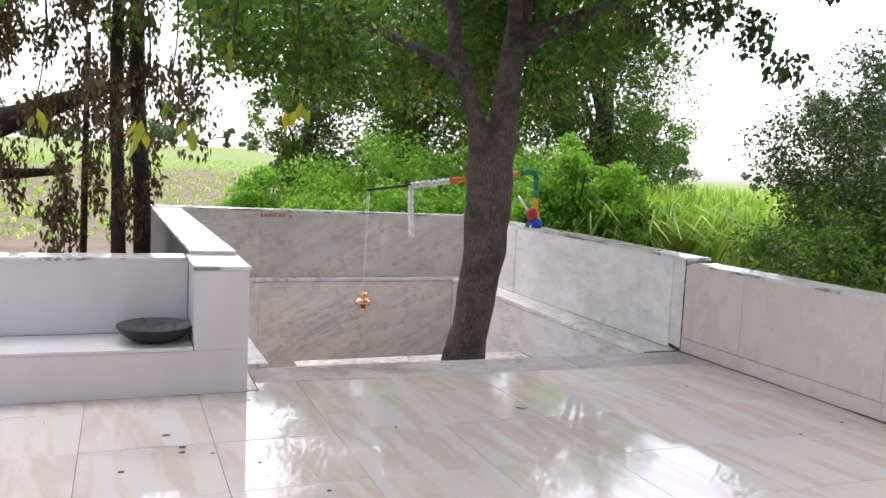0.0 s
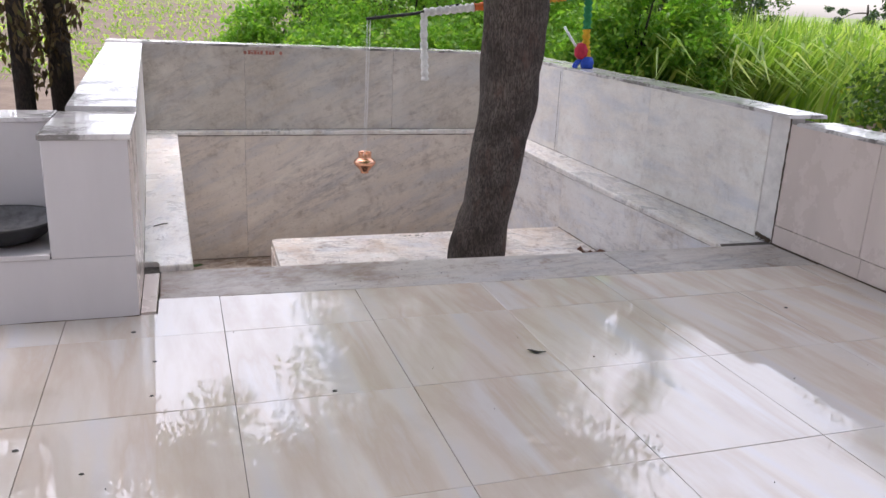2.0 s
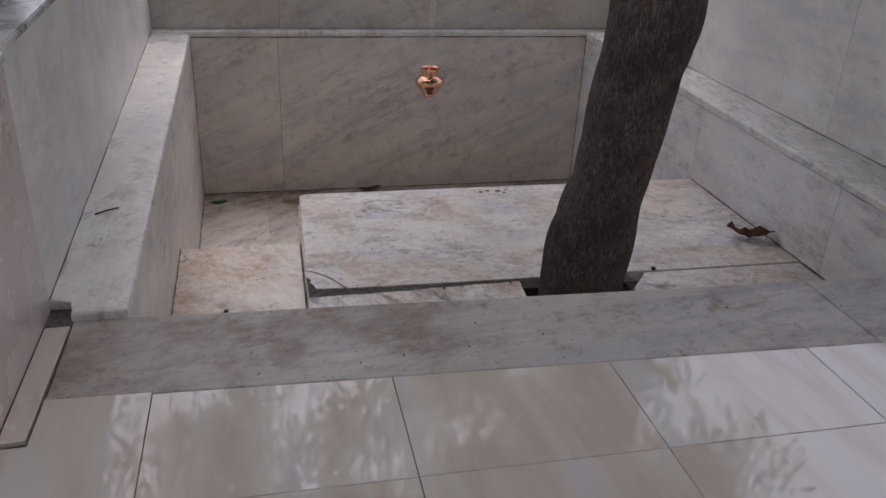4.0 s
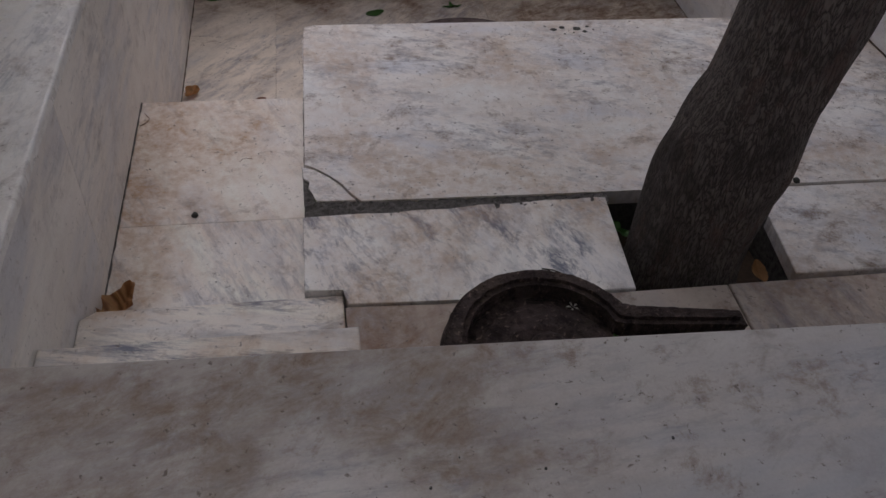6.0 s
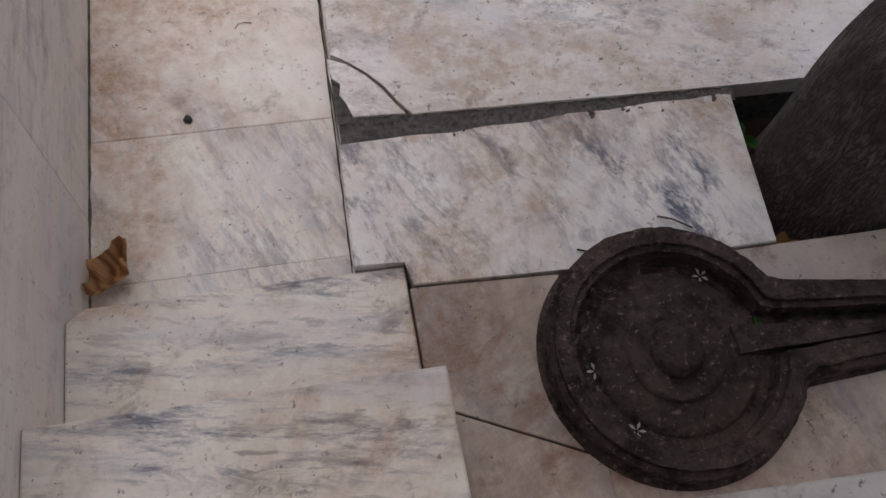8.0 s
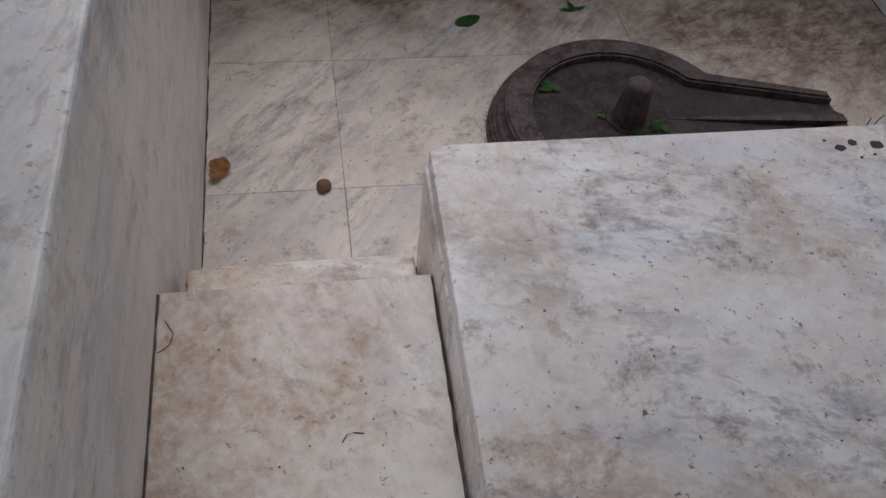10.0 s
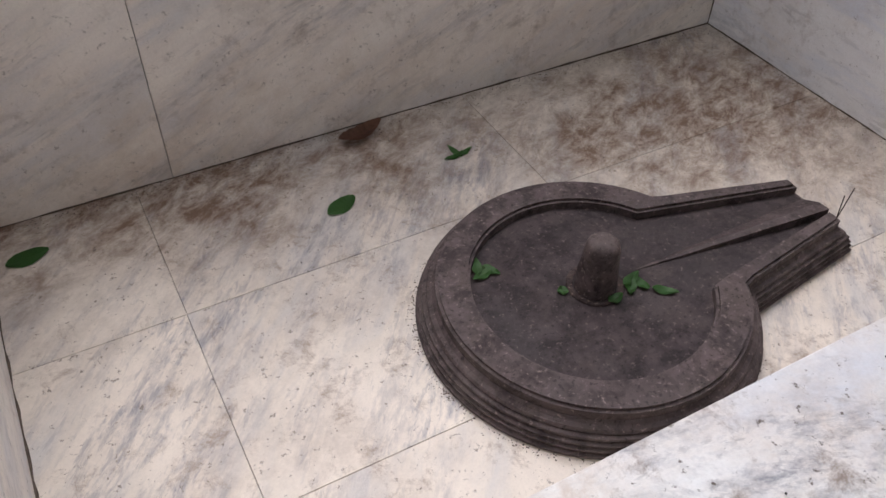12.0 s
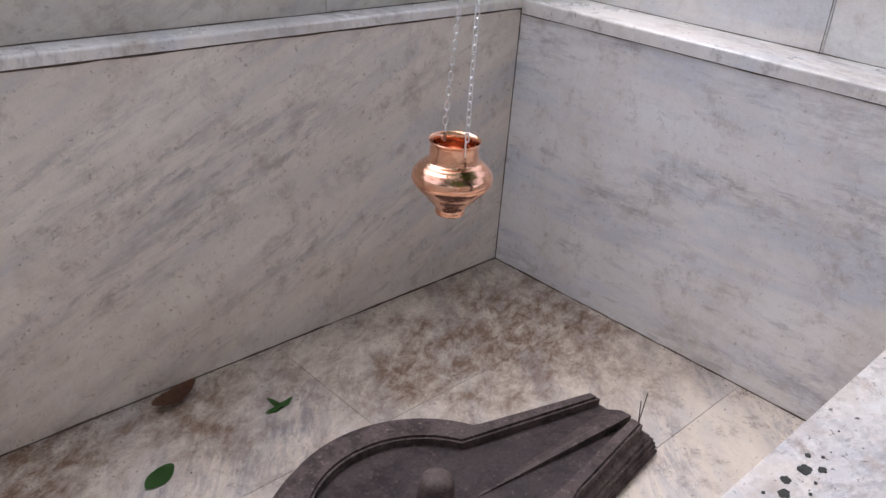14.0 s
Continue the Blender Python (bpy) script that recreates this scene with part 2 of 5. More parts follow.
M["dry_ribbed"] = ribbed_leaf()
M["nutshell"] = plain("brown_husk", (0.20, 0.095, 0.06), 0.75, 0.35, 60, 0.6)
M["speck"] = plain("dark_spot", (0.05, 0.05, 0.045), 0.8, 0.3, 60, 0.3)
M["black_grout"] = plain("dark_joint", (0.085, 0.075, 0.065), 0.95, 0.35, 40, 0.4)
M["grime"] = plain("dark_grime", (0.10, 0.075, 0.056), 0.95, 0.4, 40, 0.5)
M["render_wall"] = plain("plastered_wall", (0.36, 0.31, 0.27), 0.85, 0.12, 9, 0.3)
M["plaster_pale"] = plain("pale_cement", (0.80, 0.775, 0.75), 0.85, 0.16, 14, 0.4)
M["incense"] = plain("burnt_stick", (0.03, 0.022, 0.02), 0.9, 0.3, 60, 0.2)
M["petal"] = plain("white_petal", (0.75, 0.72, 0.66), 0.7, 0.1, 60, 0.1)
M["red_paint"] = plain("faded_red_paint", (0.42, 0.16, 0.13), 0.8, 0.3, 20, 0.2)


def carved_stone(name, dark, mid, dust, rough, relief, dist=0.006):
    """Dark carved stone: mottled ground, dusty worn patches and edges, pale pits and specks."""
    m, n, l, b = shader(name, rough)
    v = coords(n, l)
    f = noise_tex(n, l, v, 16, 10, 0.68)
    col = ramp(n, l, f, [(0.40, dark), (0.50, mid), (0.62, tuple(c * 1.5 for c in mid))])
    g = noise_tex(n, l, v, 7, 11, 0.72, 0.3)
    col = mix(n, l, ramp(n, l, g, [(0.50, K), (0.62, (0.6,) * 3)]), col, dust)
    wet = noise_tex(n, l, v, 4, 9, 0.68)
    col = mix(n, l, ramp(n, l, wet, [(0.51, K), (0.62, (0.5,) * 3)]), col, dark)
    s = noise_tex(n, l, v, 70, 6, 0.7)
    col = mix(n, l, ramp(n, l, s, [(0.58, K), (0.66, (0.8,) * 3)]), col, tuple(c * 1.9 for c in dust))
    col = mix(n, l, ramp(n, l, s, [(0.36, (0.8,) * 3), (0.43, K)]), col, tuple(c * 0.5 for c in dark))
    b.inputs["Specular IOR Level"].default_value = 0.22
    l.new(col, b.inputs["Base Color"])
    l.new(ramp(n, l, wet, [(0.42, (min(1, rough + 0.15),) * 3), (0.60, (rough - 0.14,) * 3)]), b.inputs["Roughness"])
    bump(n, l, b, mix(n, l, 0.5, f, s), relief, dist)
    return m


M["stone"] = carved_stone("dark_basalt", (0.048, 0.036, 0.036), (0.077, 0.058, 0.057), (0.12, 0.094, 0.086), 0.6, 0.6)
# darker copy of stone for the basin floor, setting it apart from the rim
M["stone_bed"] = carved_stone("basin_floor_basalt", (0.024, 0.0175, 0.018), (0.040, 0.029, 0.030), (0.068, 0.051, 0.048), 0.5, 0.6)
# darker copy of stone_old: shade in the deep groove put into the colour
M["stone_moat"] = carved_stone("shaded_groove_basalt", (0.010, 0.007, 0.0065), (0.020, 0.0145, 0.013), (0.05, 0.037, 0.03), 0.55, 1.0, 0.016)
M["stone_old"] = carved_stone("worn_basalt", (0.022, 0.0155, 0.0145), (0.055, 0.039, 0.037), (0.135, 0.10, 0.083), 0.68, 1.0, 0.016)


def copper():
    m, n, l, b = shader("polished_copper", 0.16, 1.0, (0.86, 0.45, 0.29))
    v = coords(n, l, (1, 1, 2.5))
    f = noise_tex(n, l, v, 45, 8, 0.7)
    col = ramp(n, l, f, [(0.32, (0.50, 0.20, 0.11)), (0.45, (0.86, 0.46, 0.30)), (0.7, (0.93, 0.58, 0.40))])
    l.new(col, b.inputs["Base Color"])
    l.new(ramp(n, l, f, [(0.3, (0.4,) * 3), (0.5, (0.14,) * 3)]), b.inputs["Roughness"])
    bump(n, l, b, noise_tex(n, l, v, 30, 3), 0.15, 0.003)
    return m


M["copper"] = copper()


def bark(name, dark, light):
    """Grey bark: a net of upright fibrous ridges with dark furrows between them."""
    m, n, l, b = shader(name, 0.92)
    v = coords(n, l, (1, 1, 0.19))
    warp = mix(n, l, 0.14, v, noise_col(n, l, v, 26))
    vo = n.new("ShaderNodeTexVoronoi")
    vo.feature = "DISTANCE_TO_EDGE"
    vo.inputs["Scale"].default_value = 62
    l.new(warp, vo.inputs["Vector"])
    ridge = ramp(n, l, vo.outputs["Distance"], [(0.0, K), (0.16, (0.7,) * 3), (0.4, W)])
    fine = noise_tex(n, l, v, 110, 9, 0.82)
    h = mix(n, l, 0.48, ridge, fine)
    col = ramp(n, l, h, [(0.18, dark), (0.52, light), (0.85, tuple(c * 1.45 for c in light))])
    g = noise_tex(n, l, coords(n, l), 5, 8, 0.7)
    col = mix(n, l, ramp(n, l, g, [(0.42, K), (0.60, (0.7,) * 3)]), col, tuple(c * 1.4 for c in dark))
    rust = noise_tex(n, l, coords(n, l, (1, 1, 0.5)), 9, 7, 0.7)
    col = mix(n, l, ramp(n, l, rust, [(0.54, K), (0.68, (0.6,) * 3)]), col, (light[0] * 1.1, light[1] * 0.8, light[2] * 0.72))
    l.new(col, b.inputs["Base Color"])
    bump(n, l, b, h, 1.0, 0.012)
    return m


M["bark"] = bark("bark", (0.030, 0.023, 0.020), (0.165, 0.135, 0.12))
M["bark_dark"] = bark("dark_bark", (0.02, 0.016, 0.014), (0.07, 0.055, 0.045))


def leaf(name, stops, trans=0.35, rough=0.45):
    m, n, l, b = shader(name, rough)
    g = n.new("ShaderNodeNewGeometry")
    col = ramp(n, l, g.outputs["Random Per Island"], stops)
    l.new(col, b.inputs["Base Color"])
    t = n.new("ShaderNodeBsdfTranslucent")
    l.new(mix(n, l, 1.0, col, (1.0, 1.15, 0.55), "MULTIPLY"), t.inputs[0])
    ms = n.new("ShaderNodeMixShader")
    ms.inputs[0].default_value = trans
    l.new(b.outputs[0], ms.inputs[1])
    l.new(t.outputs[0], ms.inputs[2])
    l.new(ms.outputs[0], n["Material Output"].inputs[0])
    return m


M["leaf_tree"] = leaf("tree_leaves", [(0.0, (0.04, 0.09, 0.02)), (0.5, (0.085, 0.17, 0.03)), (0.93, (0.14, 0.24, 0.04)), (1.0, (0.38, 0.33, 0.04))], 0.5)
M["leaf_dark"] = leaf("dark_leaves", [(0.0, (0.02, 0.05, 0.012)), (0.6, (0.045, 0.095, 0.02)), (1.0, (0.08, 0.13, 0.03))], 0.3)
M["leaf_bright"] = leaf("bright_shrub_leaves", [(0.0, (0.12, 0.28, 0.035)), (0.6, (0.22, 0.43, 0.06)), (1.0, (0.36, 0.52, 0.08))], 0.6)
M["leaf_cane"] = leaf("cane_blades", [(0.0, (0.14, 0.27, 0.04)), (0.6, (0.30, 0.45, 0.07)), (1.0, (0.52, 0.60, 0.16))], 0.55)
M["leaf_brown"] = leaf("dry_hanging_leaves", [(0.0, (0.06, 0.04, 0.025)), (0.6, (0.13, 0.085, 0.05)), (0.9, (0.18, 0.13, 0.06)), (1.0, (0.11, 0.16, 0.03))], 0.3, 0.7)
M["leaf_yellow"] = leaf("yellowing_leaves", [(0.0, (0.16, 0.24, 0.03)), (0.6, (0.32, 0.36, 0.05)), (1.0, (0.55, 0.42, 0.03))], 0.55)
M["leaf_far"] = leaf("far_leaves", [(0.0, (0.06, 0.10, 0.06)), (1.0, (0.13, 0.19, 0.10))], 0.3)
M["leaf_fallen"] = leaf("fallen_green_leaf", [(0.0, (0.045, 0.135, 0.03)), (1.0, (0.065, 0.175, 0.04))], 0.2)


def cloth(name, base):
    m, n, l, b = shader(name, 0.75)
    v = coords(n, l, (1, 1, 1), (20, 30, 40))
    f = noise_tex(n, l, v, 40, 5)
    l.new(ramp(n, l, f, [(0.3, tuple(c * 0.7 for c in base)), (0.7, base)]), b.inputs["Base Color"])
    bump(n, l, b, f, 0.6, 0.006)
    return m


M["c_white"] = cloth("white_cloth", (0.88, 0.88, 0.86))
M["c_orange"] = cloth("orange_cloth", (0.75, 0.17, 0.04))
M["c_amber"] = cloth("amber_cloth", (0.75, 0.35, 0.03))
M["c_green"] = cloth("green_cloth", (0.02, 0.27, 0.10))
M["c_yellow"] = cloth("yellow_cloth", (0.8, 0.48, 0.02))
M["c_red"] = cloth("red_cloth", (0.6, 0.03, 0.07))
M["c_blue"] = cloth("blue_cloth", (0.02, 0.09, 0.55))


def ground_mat():
    m, n, l, b = shader("field_ground", 0.95)
    g = n.new("ShaderNodeNewGeometry")
    sep = n.new("ShaderNodeSeparateXYZ")
    l.new(g.outputs["Position"], sep.inputs[0])
    v = coords(n, l)
    f = noise_tex(n, l, v, 1.7, 9, 0.7)
    soil = ramp(n, l, f, [(0.3, (0.10, 0.07, 0.05)), (0.55, (0.17, 0.125, 0.09)), (0.75, (0.23, 0.18, 0.12))])
    crop = ramp(n, l, f, [(0.3, (0.12, 0.17, 0.05)), (0.6, (0.20, 0.27, 0.07)), (0.8, (0.30, 0.35, 0.11))])
    rag = noise_tex(n, l, v, 0.22, 4)
    add = n.new("ShaderNodeMath")
    add.operation = "MULTIPLY_ADD"
    add.inputs[1].default_value = 9.0
    l.new(rag, add.inputs[0])
    l.new(sep.outputs[1], add.inputs[2])
    far = n.new("ShaderNodeMapRange")
    far.inputs[1].default_value = 52.0
    far.inputs[2].default_value = 60.0
    l.new(add.outputs[0], far.inputs[0])
    l.new(mix(n, l, far.outputs[0], soil, crop), b.inputs["Base Color"])
    bump(n, l, b, f, 0.8, 0.05)
    return m


M["ground"] = ground_mat()

# ---------------- mesh helpers ----------------


def link_bm(name, bm, material, parent=None, label="", smooth=False):
    me = bpy.data.meshes.new(name)
    bm.normal_update()
    bm.to_mesh(me)
    bm.free()
    if smooth:
        me.polygons.foreach_set("use_smooth", [True] * len(me.polygons))
    me.materials.append(material)
    ob = new(name, me)
    if parent:
        ob.parent = parent
    if label:
        ob["label"] = label
    return ob


def part(name, bm, material, parent, label="", smooth=False):
    """One mesh object under a thing or a part, in world coordinates."""
    ob = link_bm(name, bm, material, None, label, smooth)
    bpy.context.view_layer.update()
    ob.parent = parent
    ob.matrix_parent_inverse = parent.matrix_world.inverted()
    return ob


def raw(name, verts, faces, material, parent=None, label="", smooth=False):
    me = bpy.data.meshes.new(name)
    me.from_pydata(verts, [], faces)
    me.update()
    if smooth:
        me.polygons.foreach_set("use_smooth", [True] * len(me.polygons))
    me.materials.append(material)
    ob = new(name, me)
    if parent:
        ob.parent = parent
        ob.matrix_parent_inverse = parent.matrix_world.inverted()
    if label:
        ob["label"] = label
    return ob


def empty(name, at=(0, 0, 0)):
    ob = new(name)
    ob.location = at
    bpy.context.view_layer.update()
    return ob


def prism(poly, z0, z1, bevel=0.0, segs=2, bm=None):
    """An upright prism over a polygon (counter-clockwise), with rounded top edges. z1 may be a function of x, y."""
    bm = bm or bmesh.new()
    top = z1 if callable(z1) else (lambda x, y: z1)
    low = [bm.verts.new((x, y, z0)) for x, y in poly]
    up = [bm.verts.new((x, y, top(x, y))) for x, y in poly]
    bm.faces.new(list(reversed(low)))
    f = bm.faces.new(up)
    k = len(poly)
    for i in range(k):
        bm.faces.new((low[i], low[(i + 1) % k], up[(i + 1) % k], up[i]))
    if bevel:
        bmesh.ops.bevel(bm, geom=list(f.edges), offset=bevel, segments=segs, profile=0.5, affect="EDGES")
    return bm


def rect(x0, x1, y0, y1):
    return [(x0, y0), (x1, y0), (x1, y1), (x0, y1)]


def box(x0, x1, y0, y1, z0, z1, bevel=0.0, bm=None):
    b2 = bmesh.new()
    bmesh.ops.create_cube(b2, size=1)
    bmesh.ops.scale(b2, vec=(x1 - x0, y1 - y0, z1 - z0), verts=b2.verts)
    bmesh.ops.translate(b2, vec=((x0 + x1) / 2, (y0 + y1) / 2, (z0 + z1) / 2), verts=b2.verts)
    if bevel:
        bmesh.ops.bevel(b2, geom=list(b2.edges), offset=bevel, segments=2, profile=0.5, affect="EDGES")
    if bm is None:
        return b2
    me = bpy.data.meshes.new("join")
    b2.to_mesh(me)
    b2.free()
    bm.from_mesh(me)
    bpy.data.meshes.remove(me)
    return bm


def along(a, b, s):
    return (a[0] + (b[0] - a[0]) * s, a[1] + (b[1] - a[1]) * s)


def tube(points, radii, segs=12, wobble=0.0, freq=3.0, ridges=0.0, cap=True):
    """A tapered limb through points, with an uneven skin."""
    verts, faces = [], []
    pts = [Vector(p) for p in points]
    ref = Vector((1, 0.13, 0))
    for i, p in enumerate(pts):
        d = (pts[min(i + 1, len(pts) - 1)] - pts[max(i - 1, 0)]).normalized()
        side = (ref - d * ref.dot(d)).normalized()
        up = d.cross(side)
        for k in range(segs):
            a = 2 * math.pi * k / segs
            r = radii[i]
            dirv = side * math.cos(a) + up * math.sin(a)
            if wobble:
                r *= 1 + wobble * noise.noise((p + dirv * radii[i]) * freq)
            if ridges:
                q = (p + dirv * radii[i])
                r *= 1 + ridges * (abs(noise.noise(Vector((q.x * 16, q.y * 16, q.z * 3.4)))) - 0.2)
            verts.append(p + dirv * r)
    for i in range(len(pts) - 1):
        for k in range(segs):
            faces.append((i * segs + k, i * segs + (k + 1) % segs, (i + 1) * segs + (k + 1) % segs, (i + 1) * segs + k))
    if cap:
        faces.append(tuple(reversed(range(segs))))
        faces.append(tuple((len(pts) - 1) * segs + k for k in range(segs)))
    return [tuple(v) for v in verts], faces


def smooth_line(pts, n):
    """Catmull-Rom through rows of numbers."""
    p = np.array(pts, float)
    out = []
    for i in range(len(p) - 1):
        a, b, c, d = p[max(i - 1, 0)], p[i], p[i + 1], p[min(i + 2, len(p) - 1)]
        for t in np.linspace(0, 1, n, endpoint=False):
            out.append(0.5 * ((2 * b) + (c - a) * t + (2 * a - 5 * b + 4 * c - d) * t * t + (3 * b - a - 3 * c + d) * t ** 3))
    out.append(p[-1])
    return np.array(out)


def lathe(profile, segs, centre, bm=None):
    """Turned body from (radius, z) rows."""
    bm = bm or bmesh.new()
    rings = []
    for r, z in profile:
        rings.append([bm.verts.new((centre[0] + r * math.cos(2 * math.pi * k / segs), centre[1] + r * math.sin(2 * math.pi * k / segs), centre[2] + z)) for k in range(segs)] if r > 1e-5 else [bm.verts.new((centre[0], centre[1], centre[2] + z))])
    for a, b in zip(rings, rings[1:]):
        for k in range(segs):
            q = [a[k % len(a)], a[(k + 1) % len(a)], b[(k + 1) % len(b)], b[k % len(b)]]
            q = list(dict.fromkeys(q))
            if len(q) > 2:
                bm.faces.new(q)
    return bm


def leaf_cloud(name, centres, radii, counts, size, material, parent, droop=0.5, seed=1, narrow=0.45, label="", flat=0.8):
    """Many small folded leaves in clumps, one mesh."""
    rng = np.random.default_rng(seed)
    cs = []
    for c, r, k in zip(centres, radii, counts):
        d = rng.normal(size=(k, 3))
        d /= np.linalg.norm(d, axis=1)[:, None]
        rr = r * rng.random(k) ** 0.45
        cs.append(np.array(c) + d * rr[:, None] * np.array((1, 1, flat)))
    c = np.concatenate(cs)
    k = len(c)
    ang = rng.random(k) * 2 * math.pi
    pitch = rng.normal(-droop, 0.45, k)
    ax = np.stack([np.cos(ang) * np.cos(pitch), np.sin(ang) * np.cos(pitch), np.sin(pitch)], 1)
    tmp = rng.normal(size=(k, 3))
    side = np.cross(ax, tmp)
    side /= np.linalg.norm(side, axis=1)[:, None]
    nor = np.cross(side, ax)
    s = (size * rng.uniform(0.6, 1.35, k))[:, None]
    w = s * narrow
    pts = np.stack([c, c + ax * s * 0.4 + side * w * 0.5 + nor * w * 0.12, c + ax * s, c + ax * s * 0.4 - side * w * 0.5 + nor * w * 0.12, c + ax * s * 0.45], 1).reshape(-1, 3)
    i = np.arange(k)[:, None] * 5
    tri = np.concatenate([i + [0, 1, 4], i + [1, 2, 4], i + [2, 3, 4], i + [3, 0, 4]], 0)
    me = bpy.data.meshes.new(name)
    me.vertices.add(len(pts))
    me.vertices.foreach_set("co", pts.ravel())
    me.loops.add(tri.size)
    me.loops.foreach_set("vertex_index", tri.ravel())
    me.polygons.add(len(tri))
    me.polygons.foreach_set("loop_start", np.arange(0, tri.size, 3))
    me.update(calc_edges=True)
    me.materials.append(material)
    ob = new(name, me)
    if parent:
        ob.parent = parent
        ob.matrix_parent_inverse = parent.matrix_world.inverted()
    if label:
        ob["label"] = label
    return ob

# ---------------- the plan ----------------
Z_PLAT, Z_PASS, Z_LOW, Z_LEDGE = -0.474, -0.658, -1.217, 0.03
Z_ST1, Z_ST2, Z_BASIN = -0.297, -0.498, -0.486
Y_FAR, Y_UFAR = 4.325, 4.42
L0, L1 = (-0.128, 0.36), (-0.168, Y_FAR)         # sunken left wall, inner face
R0, R1 = (2.855, 0.30), (2.855, Y_FAR)           # sunken right wall, inner face
UL0, UL1 = (-0.33, 0.43), (-0.43, Y_UFAR)        # upper left wall, inner face
UR0, UR1 = (3.185, 0.40), (3.11, Y_UFAR)         # upper right wall, inner face


def sill_y(x):
    return -0.014 - 0.033 * x



# ---------------- setting ----------------
gx = [-1500, -300, -80, -30, -12, -3.6, 3.40, 9, 15, 22, 30, 40, 80, 300, 1500]
gy = [-1500, -300, -80, -20, -6.9, 0.5, 4.68, 8, 14, 24, 34, 50, 70, 90, 114, 300, 1500]


def ground_z(x, y):
    """The fields rise gently towards the far left."""
    s = min(1.0, max(0.0, (y - 24) / 90)) * min(1.0, max(0.0, (40 - x) / 25))
    return -0.42 + 3.4 * s


gv = [(x, y, ground_z(x, y)) for y in gy for x in gx]
gf = []
for j in range(len(gy) - 1):
    for i in range(len(gx) - 1):
        if gx[i] >= -3.61 and gx[i + 1] <= 3.43 and gy[j] >= -6.91 and gy[j + 1] <= 4.69:
            continue
        a = j * len(gx) + i
        gf.append((a, a + 1, a + 1 + len(gx), a + len(gx)))
ground = tagged(raw("ground", gv, gf, M["ground"]), "ploughed brown soil with green crop fields behind", "ground", kind="structure")
tagged(link_bm("ground_strip", prism(rect(-3.6, -0.7, 0.45, 4.7), -0.6, -0.42), M["soil"]), "bare brown soil outside the parapet", "ground", kind="structure")

floor = tagged(link_bm("floor", prism(rect(-3.6, 3.215, -6.9, 0.0), -0.42, -0.010), M["black_grout"]), "cream polished floor tiles with thin dark joints", "floor", kind="structure")
pit_floor = tagged(link_bm("floor_sunken", prism(rect(-0.6, 3.3, 2.1, 4.6), -1.5, Z_LOW - 0.012), M["black_grout"]), "stained white marble slab floor of the sunken court", "floor", kind="structure")
platform = tagged(link_bm("platform", prism([(0.466, 0.2), (1.0, 0.2), (1.0, 1.32), (0.474, 1.32)], -1.5, Z_PLAT - 0.056), M["cement"]), "white marble platform round a tree, cracked at one corner", "platform", kind="structure")
part("core", prism([(0.474, 1.32), (2.9, 1.32), (2.9, 2.412), (0.486, 2.412)], -1.5, Z_PLAT - 0.056), M["cement"], platform)
part("core", prism(rect(1.0, 2.9, 0.2, 0.87), -1.5, Z_PLAT - 0.056), M["cement"], platform)
part("core", prism(rect(1.0, 1.37, 0.87, 1.32), -1.5, Z_PLAT - 0.056), M["cement"], platform)
part("core", prism(rect(1.94, 2.9, 0.87, 1.32), -1.5, Z_PLAT - 0.056), M["cement"], platform)


def block(name, poly, z0, z1, label, material=None):
    return tagged(link_bm(name, prism(poly, z0, z1), material or M["cement"]), label, "wall", kind="structure")


T = 0.012
wall_ls = block("wall_left_sunken", [(-0.6, 0.35), (L0[0] - T, 0.35), (L1[0] - T, Y_FAR + T), (-0.6, Y_FAR + T)], -1.5, 0.0, "white marble clad lower wall carrying a ledge")
wall_fs = block("wall_far_sunken", rect(-0.6, 3.3, Y_FAR + T, 4.68), -1.5, 0.0, "veined white marble lower wall, stained near the floor")
wall_rs = block("wall_right_sunken", rect(R0[0] + T, 3.3, 0.25, Y_FAR + T), -1.5, 0.0, "veined white marble lower wall carrying a ledge")
wall_lu = block("wall_left", [(-0.61, 0.45), (UL0[0] - T, 0.45), (UL1[0] - T, 4.70), (-0.72, 4.70)], 0.0, lambda x, y: 0.755 + (y - 0.43) * 0.0125, "white marble parapet wall beside the sunken court")
wall_fu = block("wall_far", rect(UL1[0] - T, 3.4, Y_UFAR + T, 4.70), 0.0, lambda x, y: 0.812 - 0.006 * x, "grey-white marble parapet at the far side")
wall_ru = block("wall_right", [(UR0[0] + T, 0.42), (3.40, 0.42), (3.36, Y_UFAR), (UR1[0] + T, Y_UFAR)], 0.0, lambda x, y: 0.748 + 0.006 * y, "white marble parapet with worn coping")
wall_rt = block("wall_right_terrace", rect(3.222, 3.44, -6.7, 0.415), -0.3, 0.715, "beige tiled terrace parapet")


